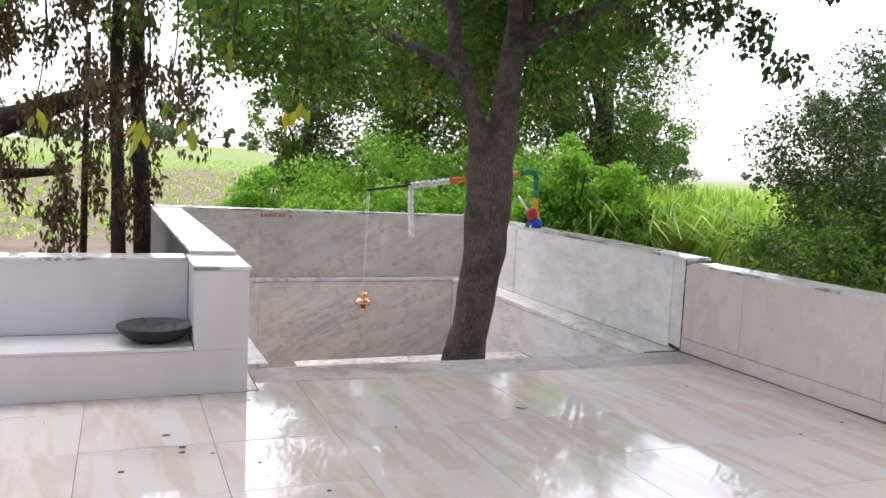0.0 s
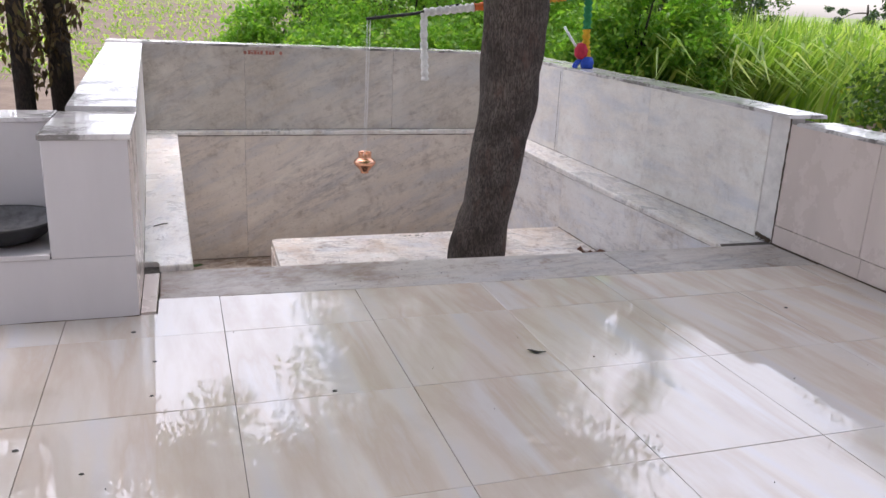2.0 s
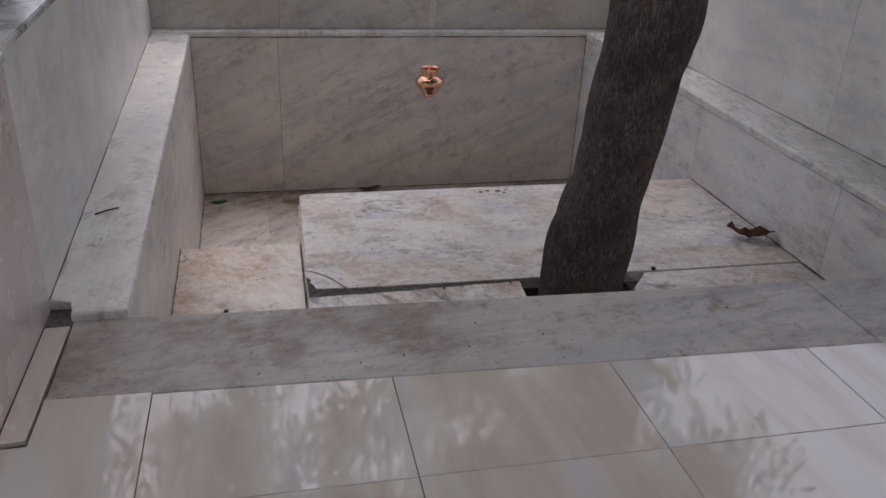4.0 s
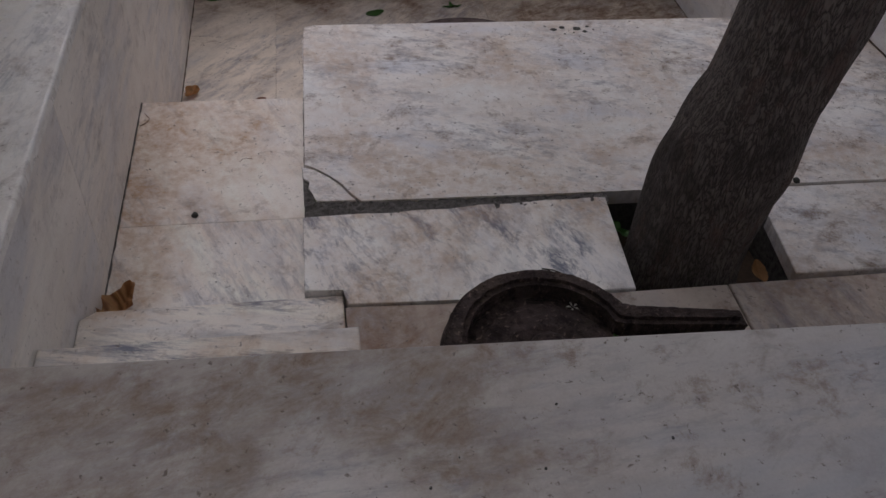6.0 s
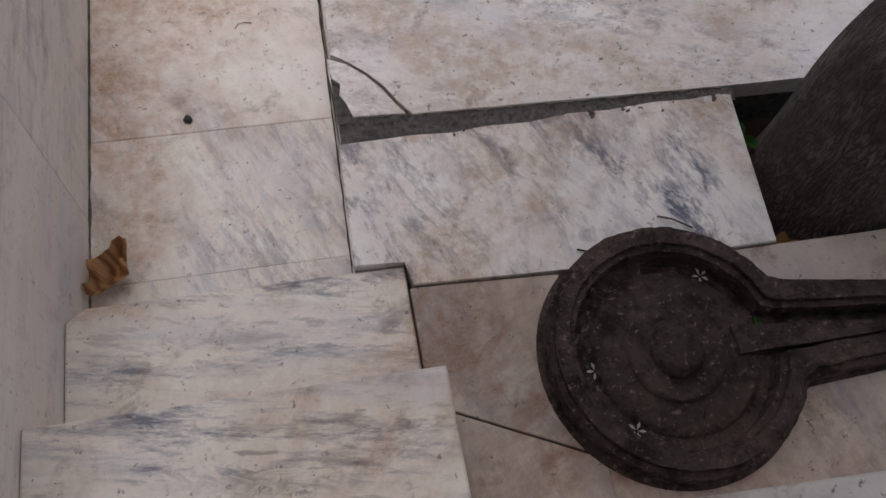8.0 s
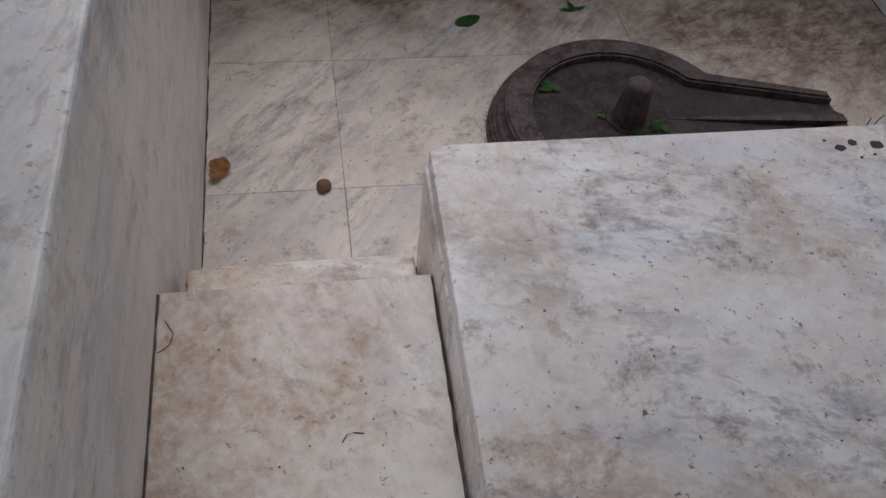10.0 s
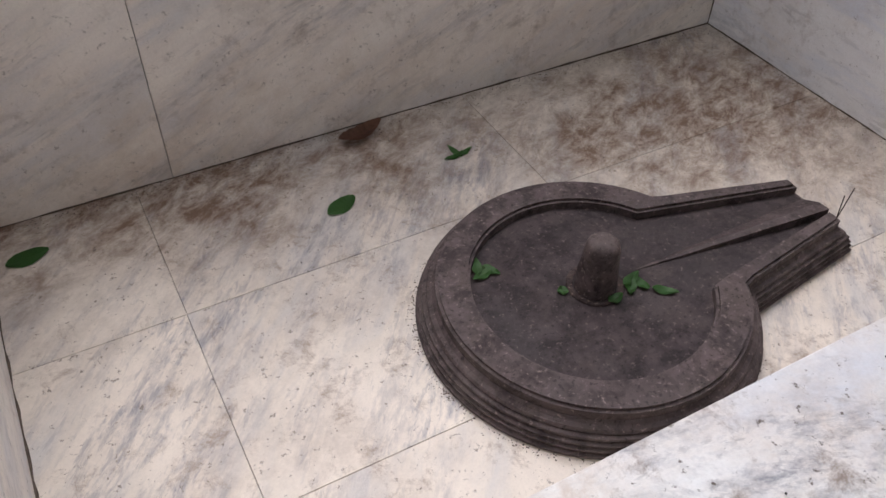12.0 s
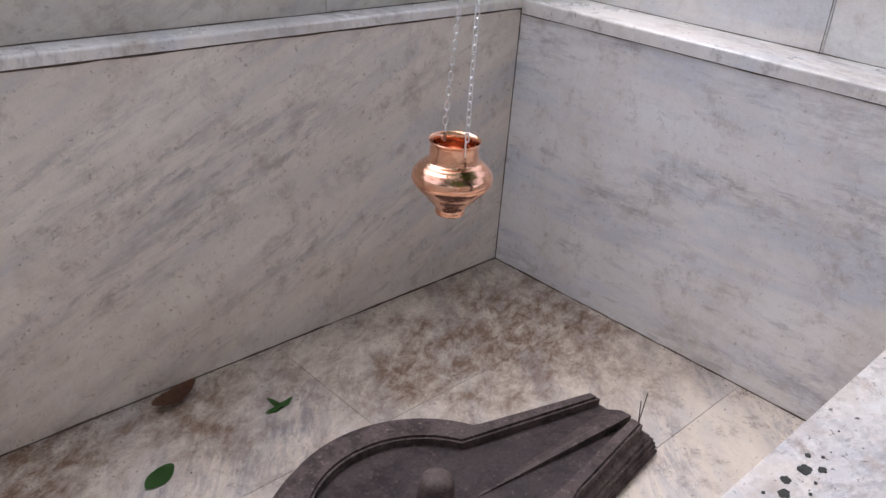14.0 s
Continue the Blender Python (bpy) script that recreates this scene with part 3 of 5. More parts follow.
def panel(a, b, z0, z1, parent, material, thick=T, name="panel"):
    """A cladding slab whose face stands on the line a->b, the wall behind it on the left."""
    a, b = Vector(a), Vector(b)
    d = (b - a).normalized()
    g = d * 0.0012
    n = Vector((-d.y, d.x)) * thick
    p = [a + g, b - g, b - g + n, a + g + n]
    za = z1 if not isinstance(z1, tuple) else z1[0]
    zb = z1 if not isinstance(z1, tuple) else z1[1]
    bm = bmesh.new()
    low = [bm.verts.new((q.x, q.y, z0)) for q in p]
    up = [bm.verts.new((q.x, q.y, z)) for q, z in zip(p, (za, zb, zb, za))]
    bm.faces.new(list(reversed(low)))
    bm.faces.new(up)
    for i in range(4):
        bm.faces.new((low[i], low[(i + 1) % 4], up[(i + 1) % 4], up[i]))
    front = [e for e in bm.edges if all(v in (low[0], low[1], up[0], up[1]) for v in e.verts)]
    bmesh.ops.bevel(bm, geom=front, offset=0.0015, segments=1, affect="EDGES")
    return part(name, bm, material, parent)


def slab(poly, z0, z1, parent, material, name="slab", bevel=0.003, segs=1):
    return part(name, prism(poly, z0, z1, bevel, segs), material, parent)


# cladding of the sunken walls
def ycut(a, b, ys, z0, z1, parent, mat):
    """Panels along a wall that runs in y, cut at ys."""
    pts = [along(a, b, (y - a[1]) / (b[1] - a[1])) for y in ys]
    for p, q in zip(pts, pts[1:]):
        zz = z1 if not callable(z1) else (z1(p[1]), z1(q[1]))
        panel(p, q, z0, zz, parent, mat)


ycut(L0, L1, [0.36, 1.25, 2.28, Y_FAR], Z_LOW - 0.01, 0.0, wall_ls, M["marble_wall"])
ycut(R1, R0, [Y_FAR, 2.42, 1.15, 0.30], Z_LOW - 0.01, 0.0, wall_rs, M["marble_right"])
for x0, x1 in ((L1[0], 0.449), (0.449, R1[0])):
    panel((x0, Y_FAR), (x1, Y_FAR), Z_LOW - 0.01, 0.0, wall_fs, M["marble_wall"])
# cladding of the upper walls
ycut(UL0, UL1, [0.45, 1.75, 3.1, Y_UFAR], Z_LEDGE + 0.001, lambda y: 0.755 + (y - 0.43) * 0.0125, wall_lu, M["marble_upper"])
ycut(UR1, UR0, [Y_UFAR, 3.14, 1.72, 0.42], -0.004, lambda y: 0.748 + 0.006 * y, wall_ru, M["marble_upper"])
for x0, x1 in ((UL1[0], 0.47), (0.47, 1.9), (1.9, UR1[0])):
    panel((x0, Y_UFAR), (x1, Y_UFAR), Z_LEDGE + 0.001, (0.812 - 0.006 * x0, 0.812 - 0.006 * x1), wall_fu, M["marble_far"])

part("infill", prism([(3.214, 0.285), (3.30, 0.285), (3.30, 0.419), (3.189, 0.419)], 0.0, 0.748), M["plaster_pale"], wall_ru, "pale cement filling between the two parapets")
# ledges on the sunken walls
ledge = tagged(empty("ledge", (0, 0, 0)), "white marble ledge with a rounded lip", "ledge", kind="structure")
for y0, y1 in ((0.36, Y_FAR - 0.012),):
    a0, a1 = along(L0, L1, (y0 - L0[1]) / (L1[1] - L0[1])), along(L0, L1, (y1 - L0[1]) / (L1[1] - L0[1]))
    b0, b1 = along(UL0, UL1, (y0 - UL0[1]) / (UL1[1] - UL0[1])), along(UL0, UL1, (y1 - UL0[1]) / (UL1[1] - UL0[1]))
    lip0, lip1 = (a[0] + 0.026 - 0.0045 * (a[1] - 0.36) for a in (a0, a1))
    back = [(b1[0] - 0.01, y1 - 0.0006), (b0[0] - 0.01, y0 + 0.0006)]
    if y0 < 0.4:
        back = [back[0], (b0[0] - 0.01, 0.452), (-0.258, 0.445), (-0.258, y0 + 0.014)]
    slab([(lip0, y0 + (0.014 if y0 < 0.4 else 0.0006)), (lip1, y1 - 0.0006)] + back, 0.001, Z_LEDGE, ledge, M["marble_ledge"], bevel=0.010, segs=3)
for x0, x1 in ((-0.44, 3.12),):
    slab(rect(x0 + 0.001, x1 - 0.001, Y_FAR - 0.012, Y_UFAR + 0.005), 0.001, Z_LEDGE + 0.008, ledge, M["marble_ledge"], bevel=0.010, segs=3)
for y0, y1 in ((0.318, Y_FAR - 0.012),):
    slab(rect(R0[0] - 0.012, 3.186, y0 + 0.001, y1 - 0.001), -0.022, lambda x, y: 0.004 + (y - 0.318) * 0.0085, ledge, M["marble_ledge"], bevel=0.010, segs=3)

# copings
top_coping = tagged(empty("coping", (0, 0, 0.75)), "polished grey-white coping slabs, chipped and stained", "coping", kind="structure")


def cap_slab(pts, zs, thick, bevel=0.004):
    bm = bmesh.new()
    low = [bm.verts.new((x, y, z - thick)) for (x, y), z in zip(pts, zs)]
    up = [bm.verts.new((x, y, z)) for (x, y), z in zip(pts, zs)]
    bm.faces.new(list(reversed(low)))
    f = bm.faces.new(up)
    for i in range(len(pts)):
        j = (i + 1) % len(pts)
        bm.faces.new((low[i], low[j], up[j], up[i]))
    bmesh.ops.bevel(bm, geom=list(f.edges), offset=bevel, segments=2, affect="EDGES")
    return part("slab", bm, M["coping"], top_coping)


rng = random.Random(5)
ys = [0.47, 1.5, 2.6, 3.6, 4.45]
for y0, y1 in zip(ys, ys[1:]):
    xa = -0.32 - 0.1 * (y0 - 0.43) / 4
    xb = -0.32 - 0.1 * (y1 - 0.43) / 4
    z0, z1 = 0.777 + (y0 - 0.43) * 0.0125, 0.777 + (y1 - 0.43) * 0.0125
    cap_slab([(xa - 0.30, y0 + 0.002), (xa, y0 + 0.002), (xb, y1 - 0.002), (xb - 0.30, y1 - 0.002)], [z0, z0, z1, z1], 0.022)
xs = [-0.73, 0.6, 1.9, 3.37]
for x0, x1 in zip(xs, xs[1:]):
    z0, z1 = 0.832 - 0.006 * x0, 0.832 - 0.006 * x1
    cap_slab([(x0 + 0.002, Y_UFAR - 0.008), (x1 - 0.002, Y_UFAR - 0.008), (x1 - 0.002, 4.71), (x0 + 0.002, 4.71)], [z0, z1, z1, z0], 0.02)
ys = [0.235, 1.3, 2.3, 3.4, 4.44]
for k, (y0, y1) in enumerate(zip(ys, ys[1:])):
    xa, xb = 3.145 - 0.01 * (y0 - 0.4), 3.145 - 0.01 * (y1 - 0.4)
    z0, z1 = 0.770 + 0.006 * y0 + 0.004 * (k % 2), 0.770 + 0.006 * y1 + 0.004 * (k % 2)
    ragged = [(xa + rng.uniform(-0.012, 0.012), y0 + (y1 - y0) * s) for s in (0.004, 0.2, 0.35, 0.5, 0.72, 0.85, 0.996)]
    cap_slab(ragged[:1] + [(3.41, y0 + 0.002), (3.41, y1 - 0.002)] + list(reversed(ragged[1:])), [z0, z0] + [z1] + [z0 + (z1 - z0) * s for s in (0.996, 0.85, 0.72, 0.5, 0.35, 0.2)], 0.022, 0.003)
ys = [-6.7, -5.2, -3.6, -1.9, -0.34, 0.23]
for k, (y0, y1) in enumerate(zip(ys, ys[1:])):
    z = 0.738 - 0.002 * k
    cap_slab([(3.194 + 0.004 * (k % 2), y0 + 0.002), (3.46, y0 + 0.002), (3.46, y1 - 0.002), (3.198 - 0.004 * (k % 2), y1 - 0.002)], [z, z, z, z], 0.02)

# beige terrace wall tiles
yy = [0.283, -0.37]
while yy[-1] > -6.3:
    yy.append(yy[-1] - 1.22)
for a, b in zip(yy, yy[1:]):
    panel((3.209, a), (3.209, b), 0.115, 0.715, wall_rt, M["tile_pink"], name="tile")
    panel((3.206, a - (0.0 if a > 0 else 0.018)), (3.206, b - 0.018), 0.0, 0.112, wall_rt, M["tile_pink"], thick=0.015, name="tile")

# sill in front of the sunken court
sill = tagged(link_bm("sill", prism([(-0.1, 0.01), (3.15, -0.10), (3.15, 0.255), (-0.1, 0.355)], -1.4, -0.03), M["cement"]), "worn grey marble sill with brown stains", "sill", kind="structure")
for x0, x1 in ((-0.255, 2.08), (2.08, 3.19)):
    slab([(x0 + 0.001, sill_y(x0) + 0.001), (x1 - 0.001, sill_y(x1) + 0.001), (x1 - 0.001, sill_y(x1) + 0.388), (x0 + 0.001, sill_y(x0) + 0.388)], -0.032, 0.001, sill, M["marble_sill"], bevel=0.006, segs=3)
panel((2.855, 0.270), (-0.1, 0.366), -1.2, -0.033, sill, M["marble_wall"])
slab([(-0.325, -0.166), (-0.264, -0.160), (-0.257, 0.345), (-0.325, 0.342)], -0.03, 0.004, sill, M["tile_pink"], name="tile", bevel=0.002)

# steps and passage
steps = tagged(empty("steps", (0.2, 0.6, Z_PASS)), "white marble steps with brown stains", "steps", kind="structure")


def wall_x(y):
    return L0[0] + (L1[0] - L0[0]) * (y - L0[1]) / (L1[1] - L0[1])


part("core", prism([(wall_x(0.3), 0.3), (0.57, 0.3), (0.57, 0.64), (wall_x(0.64), 0.64)], -1.4, Z_ST1 - 0.026), M["cement"], steps)
slab([(wall_x(0.36) + 0.001, 0.34), (0.584, 0.34), (0.584, 0.667), (wall_x(0.667) + 0.001, 0.667)], Z_ST1 - 0.025, Z_ST1, steps, M["marble_floor"], "tread", 0.006, 3)
panel((0.574, 0.652), (wall_x(0.65), 0.652), Z_ST2, Z_ST1 - 0.026, steps, M["marble_floor"], name="riser")
part("core", prism([(wall_x(0.64), 0.64), (0.55, 0.64), (0.55, 0.93), (wall_x(0.93), 0.93)], -1.4, Z_ST2 - 0.026), M["cement"], steps)
slab([(wall_x(0.64) + 0.001, 0.652), (0.559, 0.652), (0.559, 0.958), (wall_x(0.958) + 0.04, 0.958), (wall_x(0.94) + 0.001, 0.93)], Z_ST2 - 0.025, Z_ST2, steps, M["marble_floor"], "tread", 0.006, 3)
panel((0.45, 0.942), (wall_x(0.94), 0.942), Z_PASS, Z_ST2 - 0.026, steps, M["marble_floor"], name="riser")
passage = tagged(link_bm("passage", prism([(wall_x(0.93), 0.93), (0.455, 0.93), (0.47, 2.16), (wall_x(2.16), 2.16)], -1.4, Z_PASS - 0.026), M["cement"]), "tan-stained white marble passage slabs", "passage", kind="structure")
for y0, y1 in ((0.943, 1.075), (1.075, 1.467), (1.467, 2.188)):
    slab([(wall_x(y0) + 0.003, y0 + 0.0004), (0.4595 + 0.009 * (y0 - 0.9), y0 + 0.0004), (0.4595 + 0.009 * (y1 - 0.9), y1 - 0.0004), (wall_x(y1) + 0.003, y1 - 0.0004)], Z_PASS - 0.025, Z_PASS, passage, M["marble_pass"], bevel=0.0008 if y1 < 2 else 0.004, segs=2)
panel((0.47, 2.172), (wall_x(2.17), 2.172), -0.85, Z_PASS - 0.026, passage, M["marble_floor"], name="riser")
for k, (y1, z) in enumerate(((2.385, -0.835), (2.54, -1.025))):
    y0 = 2.15
    part("core", prism([(wall_x(y0) + 0.034, y0), (0.47, y0), (0.47, y1 - 0.02), (wall_x(y1) + 0.034, y1 - 0.02)], -1.4, z - 0.026), M["cement"], steps)
    slab([(wall_x(y0) + 0.03, 2.175 if k == 0 else 2.37), (0.462, 2.175 if k == 0 else 2.37), (0.462, y1), (wall_x(y1) + 0.03, y1)], z - 0.025, z, steps, M["marble_floor"], "tread", 0.005, 2)
    panel((0.465, y1 - 0.015), (wall_x(y1) + 0.02, y1 - 0.015), z - 0.19, z - 0.026, steps, M["marble_floor"], name="riser")

# platform slabs
PB = Z_PLAT - 0.055
crack = [(0.462, 1.512), (0.505, 1.492), (0.548, 1.452), (0.580, 1.408), (0.606, 1.360), (0.632, 1.326)]
big = [(0.636, 1.325), (1.40, 1.31), (2.853, 1.296), (2.853, 2.424), (0.523, 2.426), (0.484, 2.405), (0.468, 1.518)] + [(x + 0.003, y + 0.003) for x, y in crack[1:-1]]
slab(big, PB, Z_PLAT, platform, M["marble_plat"], bevel=0.003, segs=2)
slab([(0.500, 1.334), (0.622, 1.330)] + [(x - 0.003, y - 0.003) for x, y in reversed(crack[:-1])] + [(0.463, 1.45), (0.484, 1.43), (0.476, 1.40), (0.492, 1.37)], PB, Z_PLAT - 0.001, platform, M["marble_plat"], bevel=0.002)
slab([(0.454, 0.962), (0.561, 0.960), (0.570, 0.903), (0.90, 0.890), (1.384, 0.889), (1.412, 1.288), (1.38, 1.290), (1.30, 1.284), (1.22, 1.288), (1.10, 1.280), (1.0, 1.282), (0.9, 1.270), (0.8, 1.273), (0.72, 1.262), (0.63, 1.270), (0.456, 1.268)], PB, Z_PLAT - 0.004, platform, M["marble_front"], bevel=0.003)


def mortar_bed(x0, x1, low, high, z, seed, rough):
    """A rough strip of hand-laid mortar between two edges."""
    nx, ny = max(8, int((x1 - x0) / 0.008)), 12
    vs, fs = [], []
    for i in range(nx + 1):
        x = x0 + (x1 - x0) * i / nx
        for j in range(ny + 1):
            y = low(x) + (high(x) - low(x)) * j / ny
            p = Vector((x * 45, y * 45, seed))
            vs.append((x, y, z + rough * (noise.noise(p) + 0.5 * noise.noise(p * 2.7))))
    for i in range(nx):
        for j in range(ny):
            a = i * (ny + 1) + j
            fs.append((a, a + ny + 1, a + ny + 2, a + 1))
    return raw("mortar", vs, fs, M["cement"], platform, "rough grey mortar joint")


mortar_bed(0.464, 1.408, lambda x: 1.248 + 0.012 * (x - 0.46), lambda x: 1.345 - 0.018 * (x - 0.46), Z_PLAT - 0.008, 2.0, 0.009)
mortar_bed(0.462, 0.525, lambda x: 1.32, lambda x: 1.47 - 1.1 * (x - 0.46), Z_PLAT - 0.005, 5.0, 0.006)
mortar_bed(1.33, 1.42, lambda x: 1.27, lambda x: 1.335, Z_PLAT - 0.005, 8.0, 0.007)
slab([(0.562, 0.650), (0.88, 0.494), (0.88, 0.886), (0.572, 0.899), (0.562, 0.899)], PB, Z_BASIN, platform, M["marble_basin"], bevel=0.002)
slab([(0.562, 0.33), (0.88, 0.33), (0.88, 0.490), (0.562, 0.646)], PB, Z_BASIN - 0.001, platform, M["marble_basin"], bevel=0.002)
slab([(0.88, 0.33), (1.655, 0.31), (1.662, 0.886), (0.88, 0.885)], PB, Z_BASIN, platform, M["marble_basin"])
slab([(1.660, 0.31), (2.853, 0.30), (2.853, 0.886), (1.667, 0.886)], PB, Z_BASIN + 0.002, platform, M["marble_basin"])
slab([(1.885, 0.905), (2.853, 0.889), (2.853, 1.292), (2.03, 1.297), (1.915, 1.16)], PB, Z_BASIN + 0.006, platform, M["marble_plat"])
panel((2.855, 2.412), (0.487, 2.412), Z_LOW, PB, platform, M["marble_plat"], thick=-0.008)
for y0, y1 in ((0.95, 2.1), (2.1, 2.41)):
    panel((0.462 + 0.009 * (y1 - 0.9), y1), (0.462 + 0.009 * (y0 - 0.9), y0), -1.2, PB, platform, M["marble_plat"], thick=0.012)
part("bed", prism(rect(1.36, 1.92, 0.86, 1.33), -0.9, -0.66), M["soil"], platform, "dark soil in the tree hole")

# lower floor slabs
lx = [-0.18, 0.318, 1.585, 2.87]
ly = [2.3, 2.995, 3.69, Y_FAR + 0.003]
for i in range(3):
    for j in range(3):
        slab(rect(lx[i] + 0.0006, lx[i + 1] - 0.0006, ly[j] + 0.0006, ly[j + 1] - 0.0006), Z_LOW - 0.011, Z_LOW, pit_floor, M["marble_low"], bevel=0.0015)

# terrace tiles
tx = [-3.66 + 0.61 * k for k in range(13)]
ty = [-0.425]
while ty[-1] > -6.1:
    ty.append(ty[-1] - 0.63)
for i in range(len(tx) - 1):
    x0, x1 = tx[i] + 0.0011, min(tx[i + 1] - 0.0011, 3.206)
    if x1 < -0.3:
        slab([(x0, ty[0] + 0.001), (x1, ty[0] + 0.001), (x1, -0.15), (x0, -0.15)], -0.010, rng.uniform(-0.0008, 0.0008), floor, M["tile"], "tile", 0.001)
    elif x0 < -0.3:
        slab([(x0, ty[0] + 0.001), (x1, ty[0] + 0.001), (x1, -0.001), (-0.256, 0.005), (-0.256, -0.182), (x0, -0.182)], -0.010, 0.0, floor, M["tile"], "tile", 0.001)
    else:
        slab([(x0, ty[0] + 0.001), (x1, ty[0] + 0.001), (x1, sill_y(x1) - 0.001), (x0, sill_y(x0) - 0.001)], -0.010, rng.uniform(-0.0008, 0.0008), floor, M["tile"], "tile", 0.001)
    for a, b in zip(ty, ty[1:]):
        slab([(x0, b + 0.0011), (x1, b + 0.0011), (x1, a - 0.0011), (x0, a - 0.0011)], -0.010, rng.uniform(-0.0008, 0.0008), floor, M["tile"], "tile", 0.001)

# pillar, bench and its back wall
pillar = tagged(link_bm("pillar", prism(rect(-0.63, -0.34, -0.175, 0.44), -0.3, 0.735), M["cement"]), "pale grey glossy tiled pier with polished stone cap", "pillar", kind="structure")
panel((-0.64, -0.187), (-0.328, -0.187), 0.264, 0.735, pillar, M["tile_grey"], name="tile")
panel((-0.328, -0.175), (-0.328, 0.45), 0.0, 0.735, pillar, M["tile_pink"], name="tile")
panel((-0.642, 0.25), (-0.642, -0.175), 0.29, 0.735, pillar, M["tile_grey"], name="tile")
part("cap", box(-0.65, -0.318, -0.197, 0.44, 0.736, 0.759, 0.004), M["coping"], pillar, "polished grey stone cap")
bench = tagged(link_bm("bench_base", prism(rect(-3.6, -0.652, -0.175, 0.28), -0.3, 0.262), M["cement"]), "low pale tiled bench along the terrace", "bench", kind="structure")
bx = [-3.6, -2.3, -0.642]
for a, b in zip(bx, bx[1:]):
    panel((a, -0.187), (b if b < -0.7 else -0.328, -0.187), 0.0, 0.262, bench, M["tile_grey"], name="tile")
    part("seat_slab", box(a + 0.001, b - 0.001, -0.197, 0.272, 0.264, 0.286, 0.004), M["tile_grey"], bench)
wall_b = tagged(link_bm("wall_bench", prism(rect(-3.6, -0.652, 0.287, 0.47), -0.3, 0.735), M["cement"]), "pale tiled back wall of the bench", "wall", kind="structure")
for a, b in zip(bx, bx[1:]):
    panel((a, 0.275), (b, 0.275), 0.287, 0.735, wall_b, M["tile_grey"], name="tile")
    part("cap", box(a + 0.001, b - 0.001 - (0.012 if b > -0.7 else 0), 0.262, 0.49, 0.736, 0.758, 0.004), M["coping"], wall_b)

# plain walls closing the terrace behind the walk; tall one added to block light
tagged(link_bm("wall_back", prism(rect(-3.8, 4.4, -7.0, -6.73), -0.42, 6.0), M["render_wall"]), "tall plain plastered wall behind the terrace, added unseen to block light", "wall", kind="structure")
tagged(link_bm("wall_side", prism(rect(-3.8, -3.6, -6.73, 0.49), -0.42, 0.75), M["render_wall"]), "plain plastered wall at the terrace side", "wall", kind="structure")

# dark dirt-filled joints where walls meet floors


def bead(pts, r, parent, seed, mat=None):
    rr = random.Random(seed)
    ln = [Vector(pts[0]).lerp(Vector(pts[1]), k / 40) + Vector((rr.uniform(-1, 1), rr.uniform(-1, 1), rr.uniform(-1, 1))) * r * 0.25 for k in range(41)]
    v, f = tube(ln, [r * rr.uniform(0.5, 1.25) for _ in ln], 6)
    return raw("joint", v, f, mat or M["grime"], parent, "dark dirt-filled joint")


bead([(L1[0], Y_FAR, Z_LOW), (R1[0], Y_FAR, Z_LOW)], 0.006, wall_fs, 1)
bead([(R1[0], 2.42, Z_LOW), (R1[0], Y_FAR, Z_LOW)], 0.005, wall_rs, 2)
bead([(wall_x(2.53), 2.53, Z_LOW), (L1[0], Y_FAR, Z_LOW)], 0.006, wall_ls, 3)
bead([(R1[0], Y_FAR, Z_LOW), (R1[0], Y_FAR, 0.0)], 0.0035, wall_rs, 4)
bead([(L1[0], Y_FAR, Z_LOW), (L1[0], Y_FAR, 0.0)], 0.004, wall_ls, 5)
bead([(wall_x(0.95), 0.95, Z_PASS), (wall_x(2.18), 2.18, Z_PASS)], 0.005, wall_ls, 6, M["cement"])
bead([(0.452, 0.96, Z_PASS), (0.47, 2.18, Z_PASS)], 0.003, platform, 7)
bead([(R0[0], 0.35, Z_PLAT), (R0[0], 2.41, Z_PLAT)], 0.005, wall_rs, 8)
bead([(UL1[0], Y_UFAR, Z_LEDGE + 0.008), (UR1[0], Y_UFAR, Z_LEDGE + 0.008)], 0.004, wall_fu, 9)
bead([(UR0[0], 0.42, 0.006), (UR1[0], Y_UFAR, 0.039)], 0.003, wall_ru, 10)
bead([(UL0[0], 0.46, Z_LEDGE), (UL1[0], Y_UFAR, Z_LEDGE)], 0.003, wall_lu, 11)
bead([(3.204, -6.7, 0.0), (3.204, 0.285, 0.0)], 0.007, wall_rt, 12)
bead([(-3.5, -0.187, 0.0), (-0.33, -0.187, 0.0)], 0.003, pillar, 13)
bead([(3.206, 0.286, 0.0), (3.206, 0.286, 0.745)], 0.005, wall_ru, 14)
bead([(3.18, 0.40, 0.03), (3.205, 0.30, 0.01)], 0.013, wall_ru, 15)
bead([(UR1[0] + 0.001, 3.14, 0.03), (UR1[0] + 0.001, 3.14, 0.75)], 0.0018, wall_ru, 16)
bead([(R0[0] - 0.004, 0.34, -0.024), (R0[0] - 0.004, Y_FAR, -0.024)], 0.004, wall_rs, 17)
bead([(L1[0], Y_FAR - 0.004, -0.004), (R0[0], Y_FAR - 0.004, -0.004)], 0.004, wall_fs, 18)
# dark-coloured sheet just below the surface stands in for the deeper hollow
tagged(link_bm("gap", prism([(-0.345, 0.346), (-0.262, 0.350), (-0.262, 0.44), (-0.335, 0.45)], -0.05, -0.012), M["grime"]), "dark gap between pier and ledge", "gap", kind="structure")

